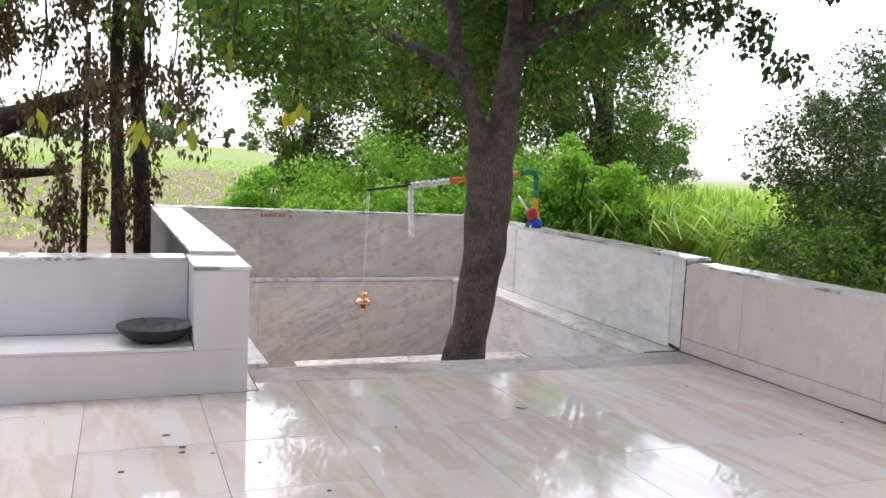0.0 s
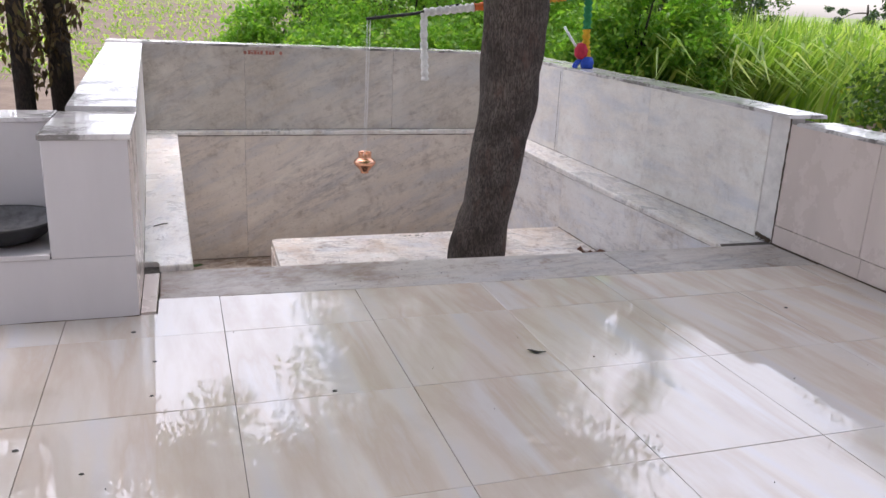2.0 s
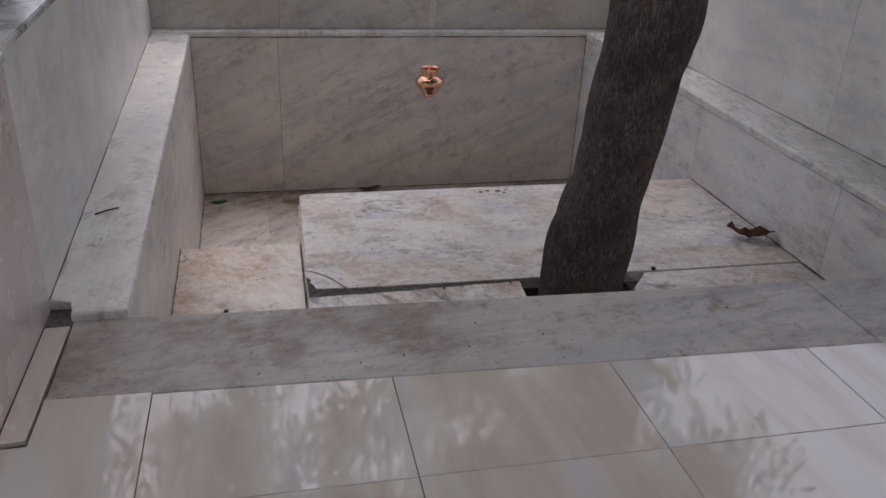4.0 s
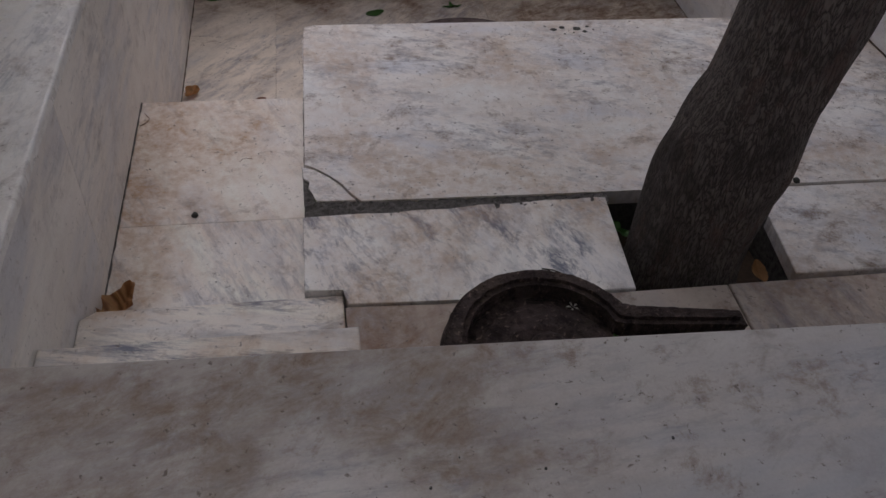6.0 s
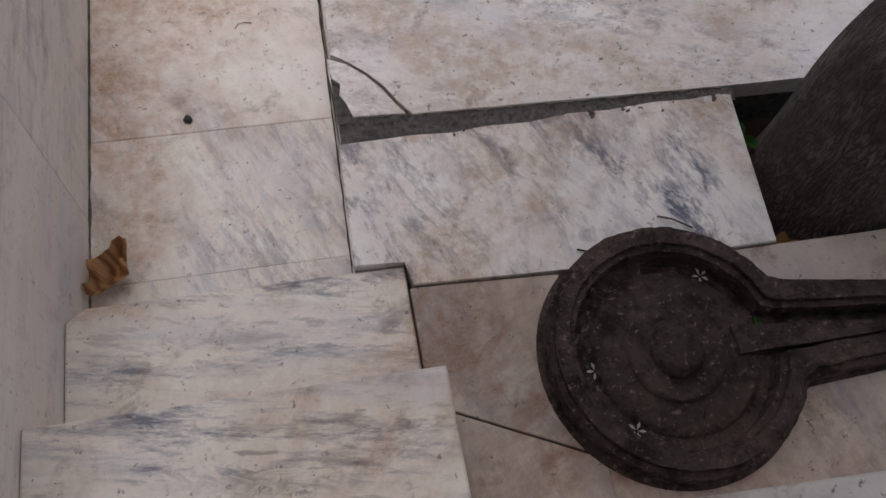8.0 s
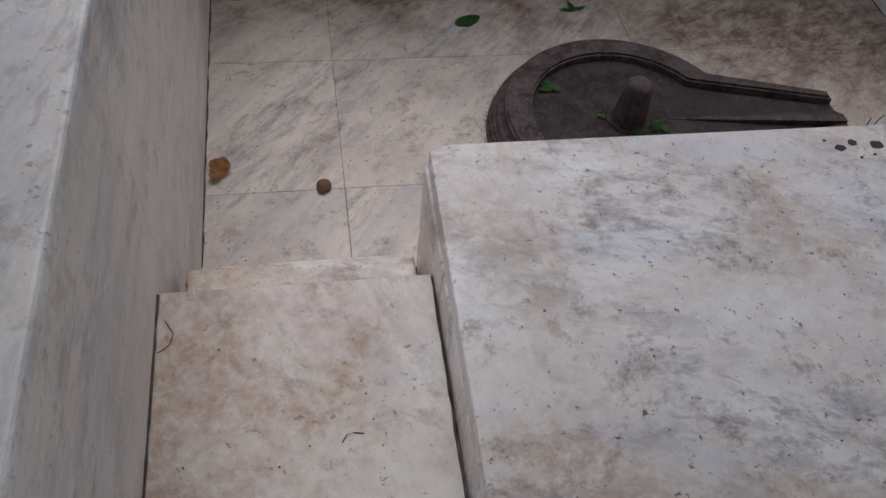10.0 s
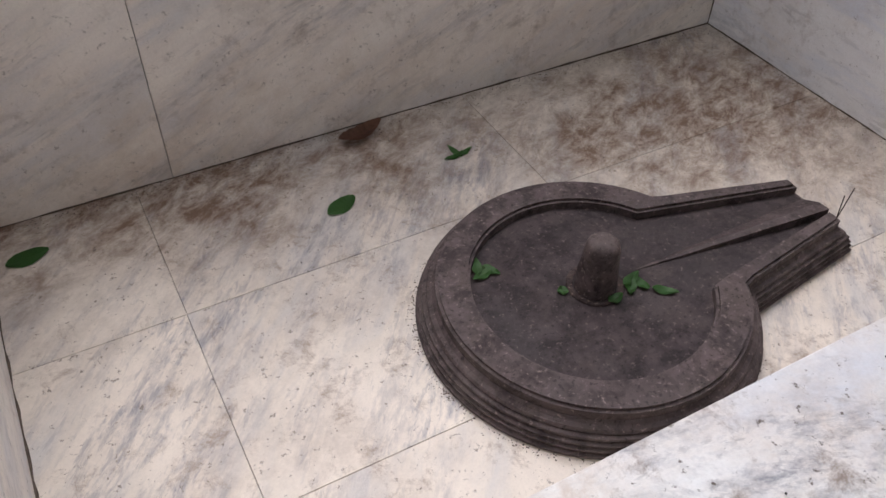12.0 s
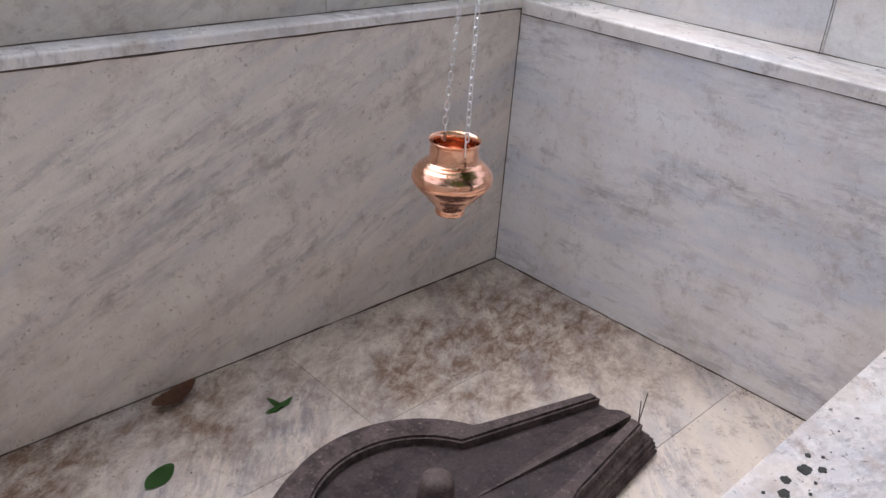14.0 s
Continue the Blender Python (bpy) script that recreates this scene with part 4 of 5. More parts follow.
# ---------------- tree in the sunken court ----------------
tree = tagged(empty("tree", (1.64, 1.08, -0.6)), "rough grey-barked tree leaning from a square hole in the platform", "tree")
line = smooth_line([(1.604, 1.07, -0.66, 0.19), (1.612, 1.075, -0.42, 0.169), (1.642, 1.08, -0.15, 0.167), (1.693, 1.085, 0.12, 0.156), (1.725, 1.09, 0.43, 0.158), (1.785, 1.09, 0.75, 0.166), (1.79, 1.10, 1.1, 0.182), (1.785, 1.10, 1.38, 0.19), (1.785, 1.10, 1.6, 0.155), (1.785, 1.10, 1.78, 0.07)], 16)
v, f = tube(line[:, :3], line[:, 3], 120, 0.13, 2.9, 0.11)
raw("trunk", v, f, M["bark"], tree, smooth=True)


def limb(parent, pts, name="limb", segs=14, mat=None, n=7):
    ln = smooth_line(pts, n)
    v, f = tube(ln[:, :3], ln[:, 3], segs, 0.12, 4.0, 0.12)
    return raw(name, v, f, mat or M["bark"], parent, smooth=True)


limb(tree, [(1.87, 1.10, 1.30, 0.10), (1.885, 1.10, 1.6, 0.118), (1.90, 1.10, 1.85, 0.112), (1.93, 1.11, 2.15, 0.105), (1.98, 1.13, 2.5, 0.10), (2.05, 1.2, 3.0, 0.09), (2.0, 1.4, 4.0, 0.06), (1.9, 1.6, 5.0, 0.03)], segs=48, n=12)
limb(tree, [(1.70, 1.07, 1.30, 0.085), (1.675, 1.06, 1.55, 0.09), (1.62, 1.05, 1.78, 0.076), (1.52, 1.04, 2.07, 0.066), (1.42, 1.05, 2.36, 0.06), (1.36, 1.10, 2.75, 0.055), (1.0, 1.4, 3.5, 0.04), (0.6, 1.7, 4.2, 0.02)], segs=40, n=12)
limb(tree, [(1.95, 1.12, 2.35, 0.10), (2.15, 1.05, 2.52, 0.085), (2.5, 0.95, 2.68, 0.075), (3.2, 0.7, 3.1, 0.05), (4.0, 0.4, 3.5, 0.02)])
limb(tree, [(1.50, 1.08, 2.15, 0.06), (1.1, 1.4, 2.4, 0.045), (0.4, 1.8, 2.7, 0.035), (-0.3, 2.2, 2.9, 0.015)])
limb(tree, [(2.0, 1.15, 2.6, 0.07), (2.4, 1.8, 3.0, 0.05), (2.9, 2.6, 3.3, 0.02)])
limb(tree, [(1.97, 1.14, 2.5, 0.07), (1.6, 0.4, 3.0, 0.05), (1.0, -0.8, 3.4, 0.03), (0.6, -1.8, 3.6, 0.015)])
r2 = random.Random(3)
cc, cr, ck = [], [], []
for _ in range(130):
    a, d = r2.uniform(0, 2 * math.pi), 2.6 * math.sqrt(r2.random())
    x, y = 1.35 + d * math.cos(a) * 0.85, 1.7 + d * math.sin(a)
    low = 2.25 + 0.22 * max(0, 1.2 - y) + 0.1 * abs(x - 1.6)
    z = low + r2.random() ** 1.6 * (3.4 - 0.25 * d)
    if 0.9 < x < 2.3 and y < 1.5 and z < 3.1:
        z += 0.9
    # high unseen clumps shift right, opening the canopy to light over the passage
    if z > 2.9 and x < 1.1:
        x += 2.6
    cc.append((x, y, z))
    cr.append(r2.uniform(0.28, 0.6))
    ck.append(r2.randint(150, 260))
for x, y, z in ((0.7, 1.6, 2.1), (2.4, 1.5, 2.1), (2.8, 1.8, 2.2), (0.3, 1.9, 2.15), (1.7, 1.9, 2.3), (1.2, 1.9, 2.2), (2.2, 1.8, 2.35), (2.2, 2.2, 1.9), (2.7, 2.6, 1.9), (-0.2, 2.1, 2.3), (0.1, 1.2, 2.45), (2.4, 0.7, 2.4), (0.5, 0.9, 2.5), (2.7, 1.0, 2.5)):
    cc.append((x, y, z))
    cr.append(0.38)
    ck.append(170)
# unseen high clumps on the right, added to shade the tree side
for _ in range(60):
    cc.append((r2.uniform(1.7, 4.6), r2.uniform(-0.3, 3.0), r2.uniform(3.3, 5.0)))
    cr.append(r2.uniform(0.3, 0.55))
    ck.append(190)
# unseen clumps above the sill, added to darken it
for _ in range(60):
    cc.append((r2.uniform(-0.9, 3.0), r2.uniform(-1.0, 0.55), r2.uniform(3.3, 4.6)))
    cr.append(r2.uniform(0.3, 0.55))
    ck.append(170)
leaf_cloud("crown", cc, cr, [int(k * 2.2) for k in ck], 0.066, M["leaf_tree"], tree, 0.7, 11, 0.55)


def simple_tree(name, at, height, trunk_r, crown, label, mat, leaf_size, n, seed, limbs=5, low=0.35, barkm=None, spread=None):
    """A trunk with limbs and a ragged crown of leaf clumps. crown: half widths x, y, z."""
    rr = random.Random(seed)
    t = tagged(empty(name, at), label, "tree" if name == "tree" else name.replace("_", " "))
    x, y, z = at
    ln = smooth_line([(x, y, z, trunk_r * 1.3), (x + rr.uniform(-.1, .1), y, z + height * 0.3, trunk_r), (x + rr.uniform(-.3, .3), y + rr.uniform(-.3, .3), z + height * 0.75, trunk_r * 0.45)], 6)
    v, f = tube(ln[:, :3], ln[:, 3], 12, 0.15, 3.0, 0.1)
    raw("trunk", v, f, barkm or M["bark_dark"], t, smooth=True)
    cz = z + height * (low + (1 - low) / 2)
    hz = height * (1 - low) / 2
    ce, ra, ct = [], [], []
    clumps = max(10, int(n / 170))
    for _ in range(clumps):
        d = Vector((rr.gauss(0, 1), rr.gauss(0, 1), rr.gauss(0, 1))).normalized() * rr.uniform(0.45, 1.0)
        k = 1 + 0.25 * noise.noise(d * 2.1 + Vector((seed, 0, 0)))
        ce.append((x + d.x * crown[0] * k, y + d.y * crown[1] * k, cz + d.z * hz * k))
        ra.append(min(crown[0], hz) * rr.uniform(0.16, 0.34) * (1.7 if name == "shrub" else 1.0))
        ct.append(int(n / clumps * rr.uniform(0.6, 1.4)))
    for _ in range(limbs):
        c = Vector(rr.choice(ce))
        b0 = Vector((x, y, z + height * rr.uniform(0.25, 0.55)))
        m = (b0 + c) / 2 + Vector((0, 0, 0.1 * height * rr.random()))
        pts = [(*b0, trunk_r * 0.5), (*m, trunk_r * 0.3), (*c, trunk_r * 0.08)]
        limb(t, pts, segs=8, mat=barkm or M["bark_dark"], n=4)
    leaf_cloud("crown", ce, ra, ct, leaf_size, mat, t, 0.5, seed + 100, 0.5)
    return t


# trees behind the far wall
simple_tree("tree", (4.0, 9.6, -0.42), 7.5, 0.2, (2.2, 2.0, 3), "dense dark green tree behind the far wall", M["leaf_tree"], 0.085, 42000, 21, low=0.10)
simple_tree("tree", (6.2, 11.5, -0.42), 8.5, 0.2, (2.6, 2.2, 3), "tall green leafy tree behind the far wall", M["leaf_tree"], 0.09, 42000, 22, low=0.10)
simple_tree("tree", (8.1, 9.4, -0.42), 6.4, 0.18, (1.7, 1.7, 3), "green tree beside the cane field", M["leaf_tree"], 0.085, 30000, 23, low=0.10)
simple_tree("tree", (10.4, 11.2, -0.42), 3.9, 0.1, (1.4, 1.2, 2), "yellow-green small tree at the field edge", M["leaf_tree"], 0.075, 14000, 24, low=0.10)
simple_tree("tree", (2.2, 10.4, -0.42), 4.4, 0.1, (1.0, 1.2, 2), "small green tree behind the far wall", M["leaf_tree"], 0.08, 16000, 25, low=0.10)
# shrubs close behind the walls
for k, (x, y, h, w) in enumerate(((1.5, 6.6, 1.55, 0.6), (2.3, 6.0, 1.55, 0.7), (3.2, 6.1, 1.5, 0.65), (3.9, 6.4, 1.6, 0.6), (4.4, 5.2, 1.75, 0.5), (4.9, 4.9, 2.45, 0.5), (5.5, 4.8, 2.1, 0.6), (4.9, 6.2, 1.8, 0.6), (1.9, 7.4, 2.0, 0.8), (2.9, 7.2, 2.3, 0.8), (3.8, 7.4, 2.2, 0.8), (4.8, 7.3, 2.5, 0.8), (5.6, 7.8, 2.4, 0.8), (1.0, 7.6, 1.7, 0.6))):
    simple_tree("shrub", (x, y, -0.42), h, 0.025, (w, w * 0.8, 1), "bright green leafy shrub behind the parapet", M["leaf_bright"], 0.075, 7500, 40 + k, limbs=6, low=0.05)["group"] = "shrubs behind the parapet"
# dark bushes on the right
simple_tree("bush", (6.4, 1.0, -0.42), 3.3, 0.08, (1.35, 1.5, 1.6), "large dark green bush beside the terrace", M["leaf_dark"], 0.05, 44000, 60, limbs=8, low=0.05)
simple_tree("bush", (8.7, 3.3, -0.42), 3.6, 0.08, (1.1, 1.2, 1.6), "tall dark bush with thin upper twigs", M["leaf_dark"], 0.055, 22000, 61, limbs=8, low=0.05)
simple_tree("bush", (5.1, 0.1, -0.42), 1.85, 0.05, (0.95, 1.5, 1.0), "low green bush touching the parapet", M["leaf_tree"], 0.05, 22000, 62, limbs=8, low=0.05)

# leaning dark trunks with dry hanging leaves on the left
old = tagged(empty("tree", (-1.1, 2.3, -0.42)), "dark old tree with hanging dry brown leaves and slim stems", "tree")
for pts in ([(-1.05, 2.2, -0.42, 0.062), (-1.06, 2.2, 1.0, 0.055), (-1.08, 2.2, 2.2, 0.05), (-1.0, 2.1, 3.6, 0.04)],
            [(-0.86, 2.45, -0.42, 0.085), (-0.87, 2.45, 1.0, 0.07), (-0.92, 2.45, 2.2, 0.06), (-0.9, 2.4, 3.8, 0.05)],
            [(-1.35, 2.6, -0.42, 0.03), (-1.33, 2.6, 1.0, 0.028), (-1.3, 2.6, 2.4, 0.02)]):
    limb(old, pts, "stem", 16, M["bark_dark"], 10)
for pts in ([(-3.6, 2.6, 1.05, 0.22), (-2.6, 2.6, 1.35, 0.17), (-1.9, 2.5, 1.62, 0.11), (-1.1, 2.4, 1.95, 0.05)],
            [(-2.7, 2.6, 1.3, 0.1), (-2.1, 2.5, 1.18, 0.06), (-1.5, 2.4, 1.22, 0.03)],
            [(-3.4, 2.6, 1.1, 0.12), (-2.9, 2.5, 1.75, 0.08), (-2.3, 2.4, 1.9, 0.05)],
            [(-1.0, 2.3, 2.7, 0.06), (-0.4, 1.9, 3.0, 0.05), (0.3, 1.5, 3.1, 0.03)],
            [(-1.0, 2.2, 3.0, 0.06), (-1.2, 1.0, 3.5, 0.05), (-0.8, -0.8, 4.0, 0.045), (0.2, -2.6, 4.4, 0.03)]):
    limb(old, pts, "limb", 12, M["bark_dark"], 7)
r3 = random.Random(8)
dc, dr, dk, gc, gr, gk = [], [], [], [], [], []
for _ in range(85):
    x, y = r3.uniform(-3.2, -0.45), r3.uniform(1.2, 3.0)
    dc.append((x, y, r3.uniform(1.55, 3.2)))
    dr.append(r3.uniform(0.12, 0.28))
    dk.append(r3.randint(70, 130))
for _ in range(16):
    x = r3.uniform(-2.9, -0.75)
    z = r3.uniform(0.8, 1.5)
    for s in range(4):
        dc.append((x + r3.uniform(-.03, .03), 2.3 + r3.uniform(-.3, .3), z - 0.12 * s))
        dr.append(0.09)
        dk.append(22)
for _ in range(34):
    gc.append((r3.uniform(-3.2, -0.1), r3.uniform(-0.5, 3.0), r3.uniform(2.3, 3.4)))
    gr.append(r3.uniform(0.2, 0.42))
    gk.append(r3.randint(90, 170))
# unseen canopy over the terrace, added to block light from behind the walk
for _ in range(230):
    gc.append((r3.uniform(-3.4, 3.6), r3.uniform(-5.0, -0.2), r3.uniform(3.7, 5.4)))
    gr.append(r3.uniform(0.25, 0.5))
    gk.append(r3.randint(100, 180))
# large yellowing leaves on hanging twigs
hc = [(-0.66, -0.05, 1.57), (-0.94, -0.04, 1.52), (-0.09, -0.14, 1.70), (-0.45, -0.11, 2.01), (-0.79, -0.06, 1.73), (-1.48, -0.06, 1.60)]
for x, y, zz in hc:
    limb(old, [(x, y, zz + 0.02, 0.003), (x + 0.05, y + 0.1, zz + 0.5, 0.006), (x - 0.03, y + 0.3, 2.9, 0.008)], "twig", 6, M["bark_dark"], 5)
leaf_cloud("yellow_leaves", hc, [0.07] * 6, [5, 7, 6, 4, 3, 4], 0.12, M["leaf_yellow"], old, 1.25, 74, 0.5, "large yellow-green hanging leaves", 1.2)
leaf_cloud("dry_leaves", dc, dr, [int(k * 1.7) for k in dk], 0.062, M["leaf_brown"], old, 1.2, 71, 0.42, "dry brown hanging leaves", 1.6)
leaf_cloud("crown", gc, gr, [int(k * 1.5) for k in gk], 0.07, M["leaf_tree"], old, 0.8, 72, 0.55)

# overhanging branch with dark leaves, high on the right
over = tagged(empty("tree", (5.2, -2.6, -0.42)), "tree beside the terrace with an overhanging leafy branch", "tree")
limb(over, [(5.2, -2.6, -0.42, 0.16), (5.1, -2.5, 1.5, 0.13), (4.6, -2.0, 3.2, 0.09), (3.0, -1.0, 3.7, 0.05), (1.6, -0.6, 3.6, 0.02)], "trunk", 14, M["bark_dark"], 8)
oc, orr, ok_ = [], [], []
for _ in range(46):
    s = r3.random()
    oc.append((1.4 + 4.2 * s, -0.7 - 1.6 * s + r3.uniform(-.9, .9), 2.95 + r3.uniform(0, 1.0) + 0.25 * s))
    orr.append(r3.uniform(0.14, 0.34))
    ok_.append(r3.randint(50, 110))
for x, y, z in ((3.0, -0.5, 2.35), (2.8, -0.3, 2.55), (3.2, -0.6, 2.2), (2.6, -0.2, 2.6), (3.05, -0.45, 2.5), (2.4, 0.0, 2.5), (4.3, -1.0, 2.5), (4.6, -1.1, 2.3), (4.4, -0.9, 2.7), (3.4, -0.7, 2.75), (3.9, -0.9, 2.8)):
    oc.append((x, y, z))
    orr.append(0.16)
    ok_.append(60)
leaf_cloud("crown", oc, orr, [int(k * 1.6) for k in ok_], 0.06, M["leaf_dark"], over, 0.9, 73, 0.6)

# cane field
rng = np.random.default_rng(4)
verts, faces = [], []
for _ in range(12000):
    y = 4.9 + 35 * rng.random() ** 1.7
    x = 5.0 + (y - 4) * rng.uniform(0.12, 1.7) + rng.uniform(-.3, .3)
    h = rng.uniform(1.2, 2.0)
    a = rng.uniform(0, 2 * math.pi)
    lean = rng.uniform(0.15, 1.1)
    w = rng.uniform(0.025, 0.065)
    dx, dy = math.cos(a), math.sin(a)
    base = len(verts)
    for q in range(5):
        s = q / 4
        r = lean * s ** 2
        z = -0.42 + h * (s if s < 0.76 else 0.76 + (s - 0.76) * (1 - 1.6 * lean))
        ww = w * (1 - s) ** 0.7 + 0.002
        verts.append((x + dx * r - dy * ww, y + dy * r + dx * ww, z))
        verts.append((x + dx * r + dy * ww, y + dy * r - dx * ww, z))
        if q:
            b0 = base + 2 * q
            faces.append((b0 - 2, b0 - 1, b0 + 1, b0))
cane = tagged(raw("cane_field", verts, faces, M["leaf_cane"]), "yellow-green sugarcane field with long arching blades", "crop", kind="stuff")

# crop rows on the ploughed field
verts, faces = [], []
for _ in range(14000):
    row = rng.integers(0, 50)
    y = 13 + 1.1 * row + rng.uniform(-.12, .12)
    x = rng.uniform(-26, 6) * (0.35 + y / 40)
    if x > 0.5 and y < 16:
        continue
    s = rng.uniform(0.05, 0.16)
    gz = ground_z(x, y)
    for q in range(2):
        a = rng.uniform(0, math.pi * 2)
        base = len(verts)
        verts += [(x, y, gz), (x + s * math.cos(a) - 0.3 * s * math.sin(a), y + s * math.sin(a), gz + s), (x + 1.8 * s * math.cos(a), y + 1.8 * s * math.sin(a), gz + s * 1.1), (x + s * math.cos(a) + 0.3 * s * math.sin(a), y + s * math.sin(a), gz + s)]
        faces.append((base, base + 1, base + 2, base + 3))
tagged(raw("crop_rows", verts, faces, M["leaf_cane"]), "rows of small yellow-green crop plants in brown soil", "crop", kind="stuff")

# far trees along the horizon
for k, (x, y, h, w) in enumerate(((1, 95, 9, 4), (-6, 110, 6, 5), (6, 120, 7, 6), (-18, 105, 8, 5), (-30, 100, 9, 7), (70, 88, 7.5, 2.4), (80, 110, 4, 8), (60, 100, 4.5, 6), (96, 95, 5, 7), (46, 90, 6, 3), (-12, 118, 3.5, 9), (14, 122, 3.5, 10), (-40, 112, 4, 11), (30, 125, 4, 10), (2, 128, 3, 9))):
    simple_tree("far_tree", (x, y, ground_z(x, y) - 0.1), h, 0.25, (w, w, 3), "hazy green tree far across the fields", M["leaf_far"], 0.5, 2600, 80 + k, limbs=3, low=0.0)["group"] = "trees along the horizon"

# ---------------- stone lingas ----------------


def outline(c, R, neck_x, neck_h, tip_x, tip_h, tip_y, n=56):
    """Round basin with a spout along +x: (x, y) points, counter-clockwise, starting at the spout's tip."""
    cx, cy = c
    a0 = math.atan2(neck_h, neck_x - cx)
    pts = [(tip_x, tip_y + tip_h)]
    for s in (0.33, 0.66, 1.0):
        pts.append((tip_x + (neck_x - tip_x) * s, tip_y + tip_h + (cy + neck_h - tip_y - tip_h) * s))
    a1 = math.asin(min(0.95, (neck_h + 0.012) / R))
    for k in range(n + 1):
        a = a1 + (2 * math.pi - 2 * a1) * k / n
        pts.append((cx + R * math.cos(a), cy + R * math.sin(a)))
    for s in (1.0, 0.66, 0.33):
        pts.append((tip_x + (neck_x - tip_x) * s, tip_y - tip_h + (cy - neck_h - tip_y + tip_h) * s))
    pts.append((tip_x, tip_y - tip_h))
    return pts


def loft(layers):
    """Closed rings of equal length at given heights, closed at top and bottom."""
    bm = bmesh.new()
    rings = [[bm.verts.new((x, y, z)) for x, y in pts] for pts, z in layers]
    for a, b in zip(rings, rings[1:]):
        for i in range(len(a)):
            j = (i + 1) % len(a)
            bm.faces.new((a[i], a[j], b[j], b[i]))
    bm.faces.new(list(reversed(rings[0])))
    bm.faces.new(rings[-1])
    return bm


def rim_band(outer, inner, z0, z1, bevel):
    """A raised band between two open outlines, open at the spout's tip."""
    bm = bmesh.new()
    o = [[bm.verts.new((x, y, z)) for x, y in outer] for z in (z0, z1)]
    i = [[bm.verts.new((x, y, z)) for x, y in inner] for z in (z0, z1)]
    for k in range(len(outer) - 1):
        bm.faces.new((o[0][k], o[0][k + 1], o[1][k + 1], o[1][k]))
        bm.faces.new((i[1][k], i[1][k + 1], i[0][k + 1], i[0][k]))
        bm.faces.new((o[1][k], o[1][k + 1], i[1][k + 1], i[1][k]))
    for k in (0, -1):
        q = (o[0][k], o[1][k], i[1][k], i[0][k])
        bm.faces.new(q if k == 0 else tuple(reversed(q)))
    bmesh.ops.recalc_face_normals(bm, faces=bm.faces)
    sharp = [e for e in bm.edges if len(e.link_faces) == 2 and e.calc_face_angle() > 1.2 and e.verts[0].co.z > z1 - 1e-4 and e.verts[1].co.z > z1 - 1e-4]
    bmesh.ops.bevel(bm, geom=sharp, offset=bevel, segments=2, affect="EDGES")
    return bm


def linga(at_c, R, rim, z_floor, z_bed, z_rim, neck, tip, ridge, mat, bed_mat, label, levels, round_off, channel=None):
    t = tagged(empty("stone_linga", (*at_c, z_floor)), label, "linga")
    neck_x, neck_h = neck
    tip_x, tip_h, tip_y = tip
    in_x, in_h, in_tip = channel or (neck_x - rim * 0.75, neck_h - rim * 0.42, tip_h * 0.6)
    layers = []
    for s, z in levels:
        layers.append((outline(at_c, R + s, neck_x + s * 0.2, neck_h + s * 0.8, tip_x + s, tip_h + s * 0.8, tip_y), z))
    part("base", loft(layers), mat, t)
    part("rim", rim_band(outline(at_c, R, neck_x, neck_h, tip_x, tip_h, tip_y), outline(at_c, R - rim, in_x, in_h, tip_x, in_tip, tip_y), z_bed - 0.001, z_rim, round_off), mat, t)
    inside = outline(at_c, R - rim - 0.002, in_x, in_h - 0.002, tip_x - 0.004, in_tip - 0.002, tip_y)
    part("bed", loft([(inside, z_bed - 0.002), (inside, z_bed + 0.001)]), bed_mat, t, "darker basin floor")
    x0, w0, w1, h0, h1, slope = ridge
    bm = bmesh.new()
    rows = []
    for s in (0, 0.35, 0.7, 1.0):
        x = x0 + (tip_x + 0.002 - x0) * s
        y = at_c[1] + (tip_y - at_c[1]) * s - 0.012 * s
        ww, hh = w0 + (w1 - w0) * s, h0 + (h1 - h0) * s
        rows.append([bm.verts.new(p) for p in ((x, y - ww, z_bed - 0.001), (x, y - ww * 0.95, z_bed + hh), (x, y + ww * slope, z_bed + hh * 0.93), (x, y + ww, z_bed - 0.001))])
    for a, b in zip(rows, rows[1:]):
        for k in range(3):
            bm.faces.new((a[k], b[k], b[k + 1], a[k + 1]))
    bm.faces.new(rows[-1])
    bm.faces.new(list(reversed(rows[0])))
    bmesh.ops.recalc_face_normals(bm, faces=bm.faces)
    part("spout_ridge", bm, mat, t)
    return t


C2 = (1.355, 3.165)
z = Z_LOW
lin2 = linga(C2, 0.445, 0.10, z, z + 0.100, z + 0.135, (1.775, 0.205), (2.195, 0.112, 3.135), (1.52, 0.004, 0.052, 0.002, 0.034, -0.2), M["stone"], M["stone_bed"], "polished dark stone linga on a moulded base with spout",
             [(0.052, z), (0.056, z + 0.008), (0.056, z + 0.016), (0.044, z + 0.020), (0.050, z + 0.026), (0.051, z + 0.034), (0.040, z + 0.038), (0.046, z + 0.043), (0.046, z + 0.050), (0.033, z + 0.054), (0.038, z + 0.060), (0.037, z + 0.068), (0.024, z + 0.072), (0.027, z + 0.078), (0.022, z + 0.086), (0.010, z + 0.090), (0.004, z + 0.096), (0.0, z + 0.099), (0.0, z + 0.100)], 0.009)
prof = [(0.0, 0.186), (0.022, 0.185), (0.036, 0.180), (0.045, 0.171), (0.049, 0.157), (0.053, 0.11), (0.058, 0.06), (0.061, 0.0)]
part("pillar", lathe([(r, h - 0.005) for r, h in prof], 36, (1.372, 3.168, z + 0.10)), M["stone"], lin2, "rounded upright stone", True)
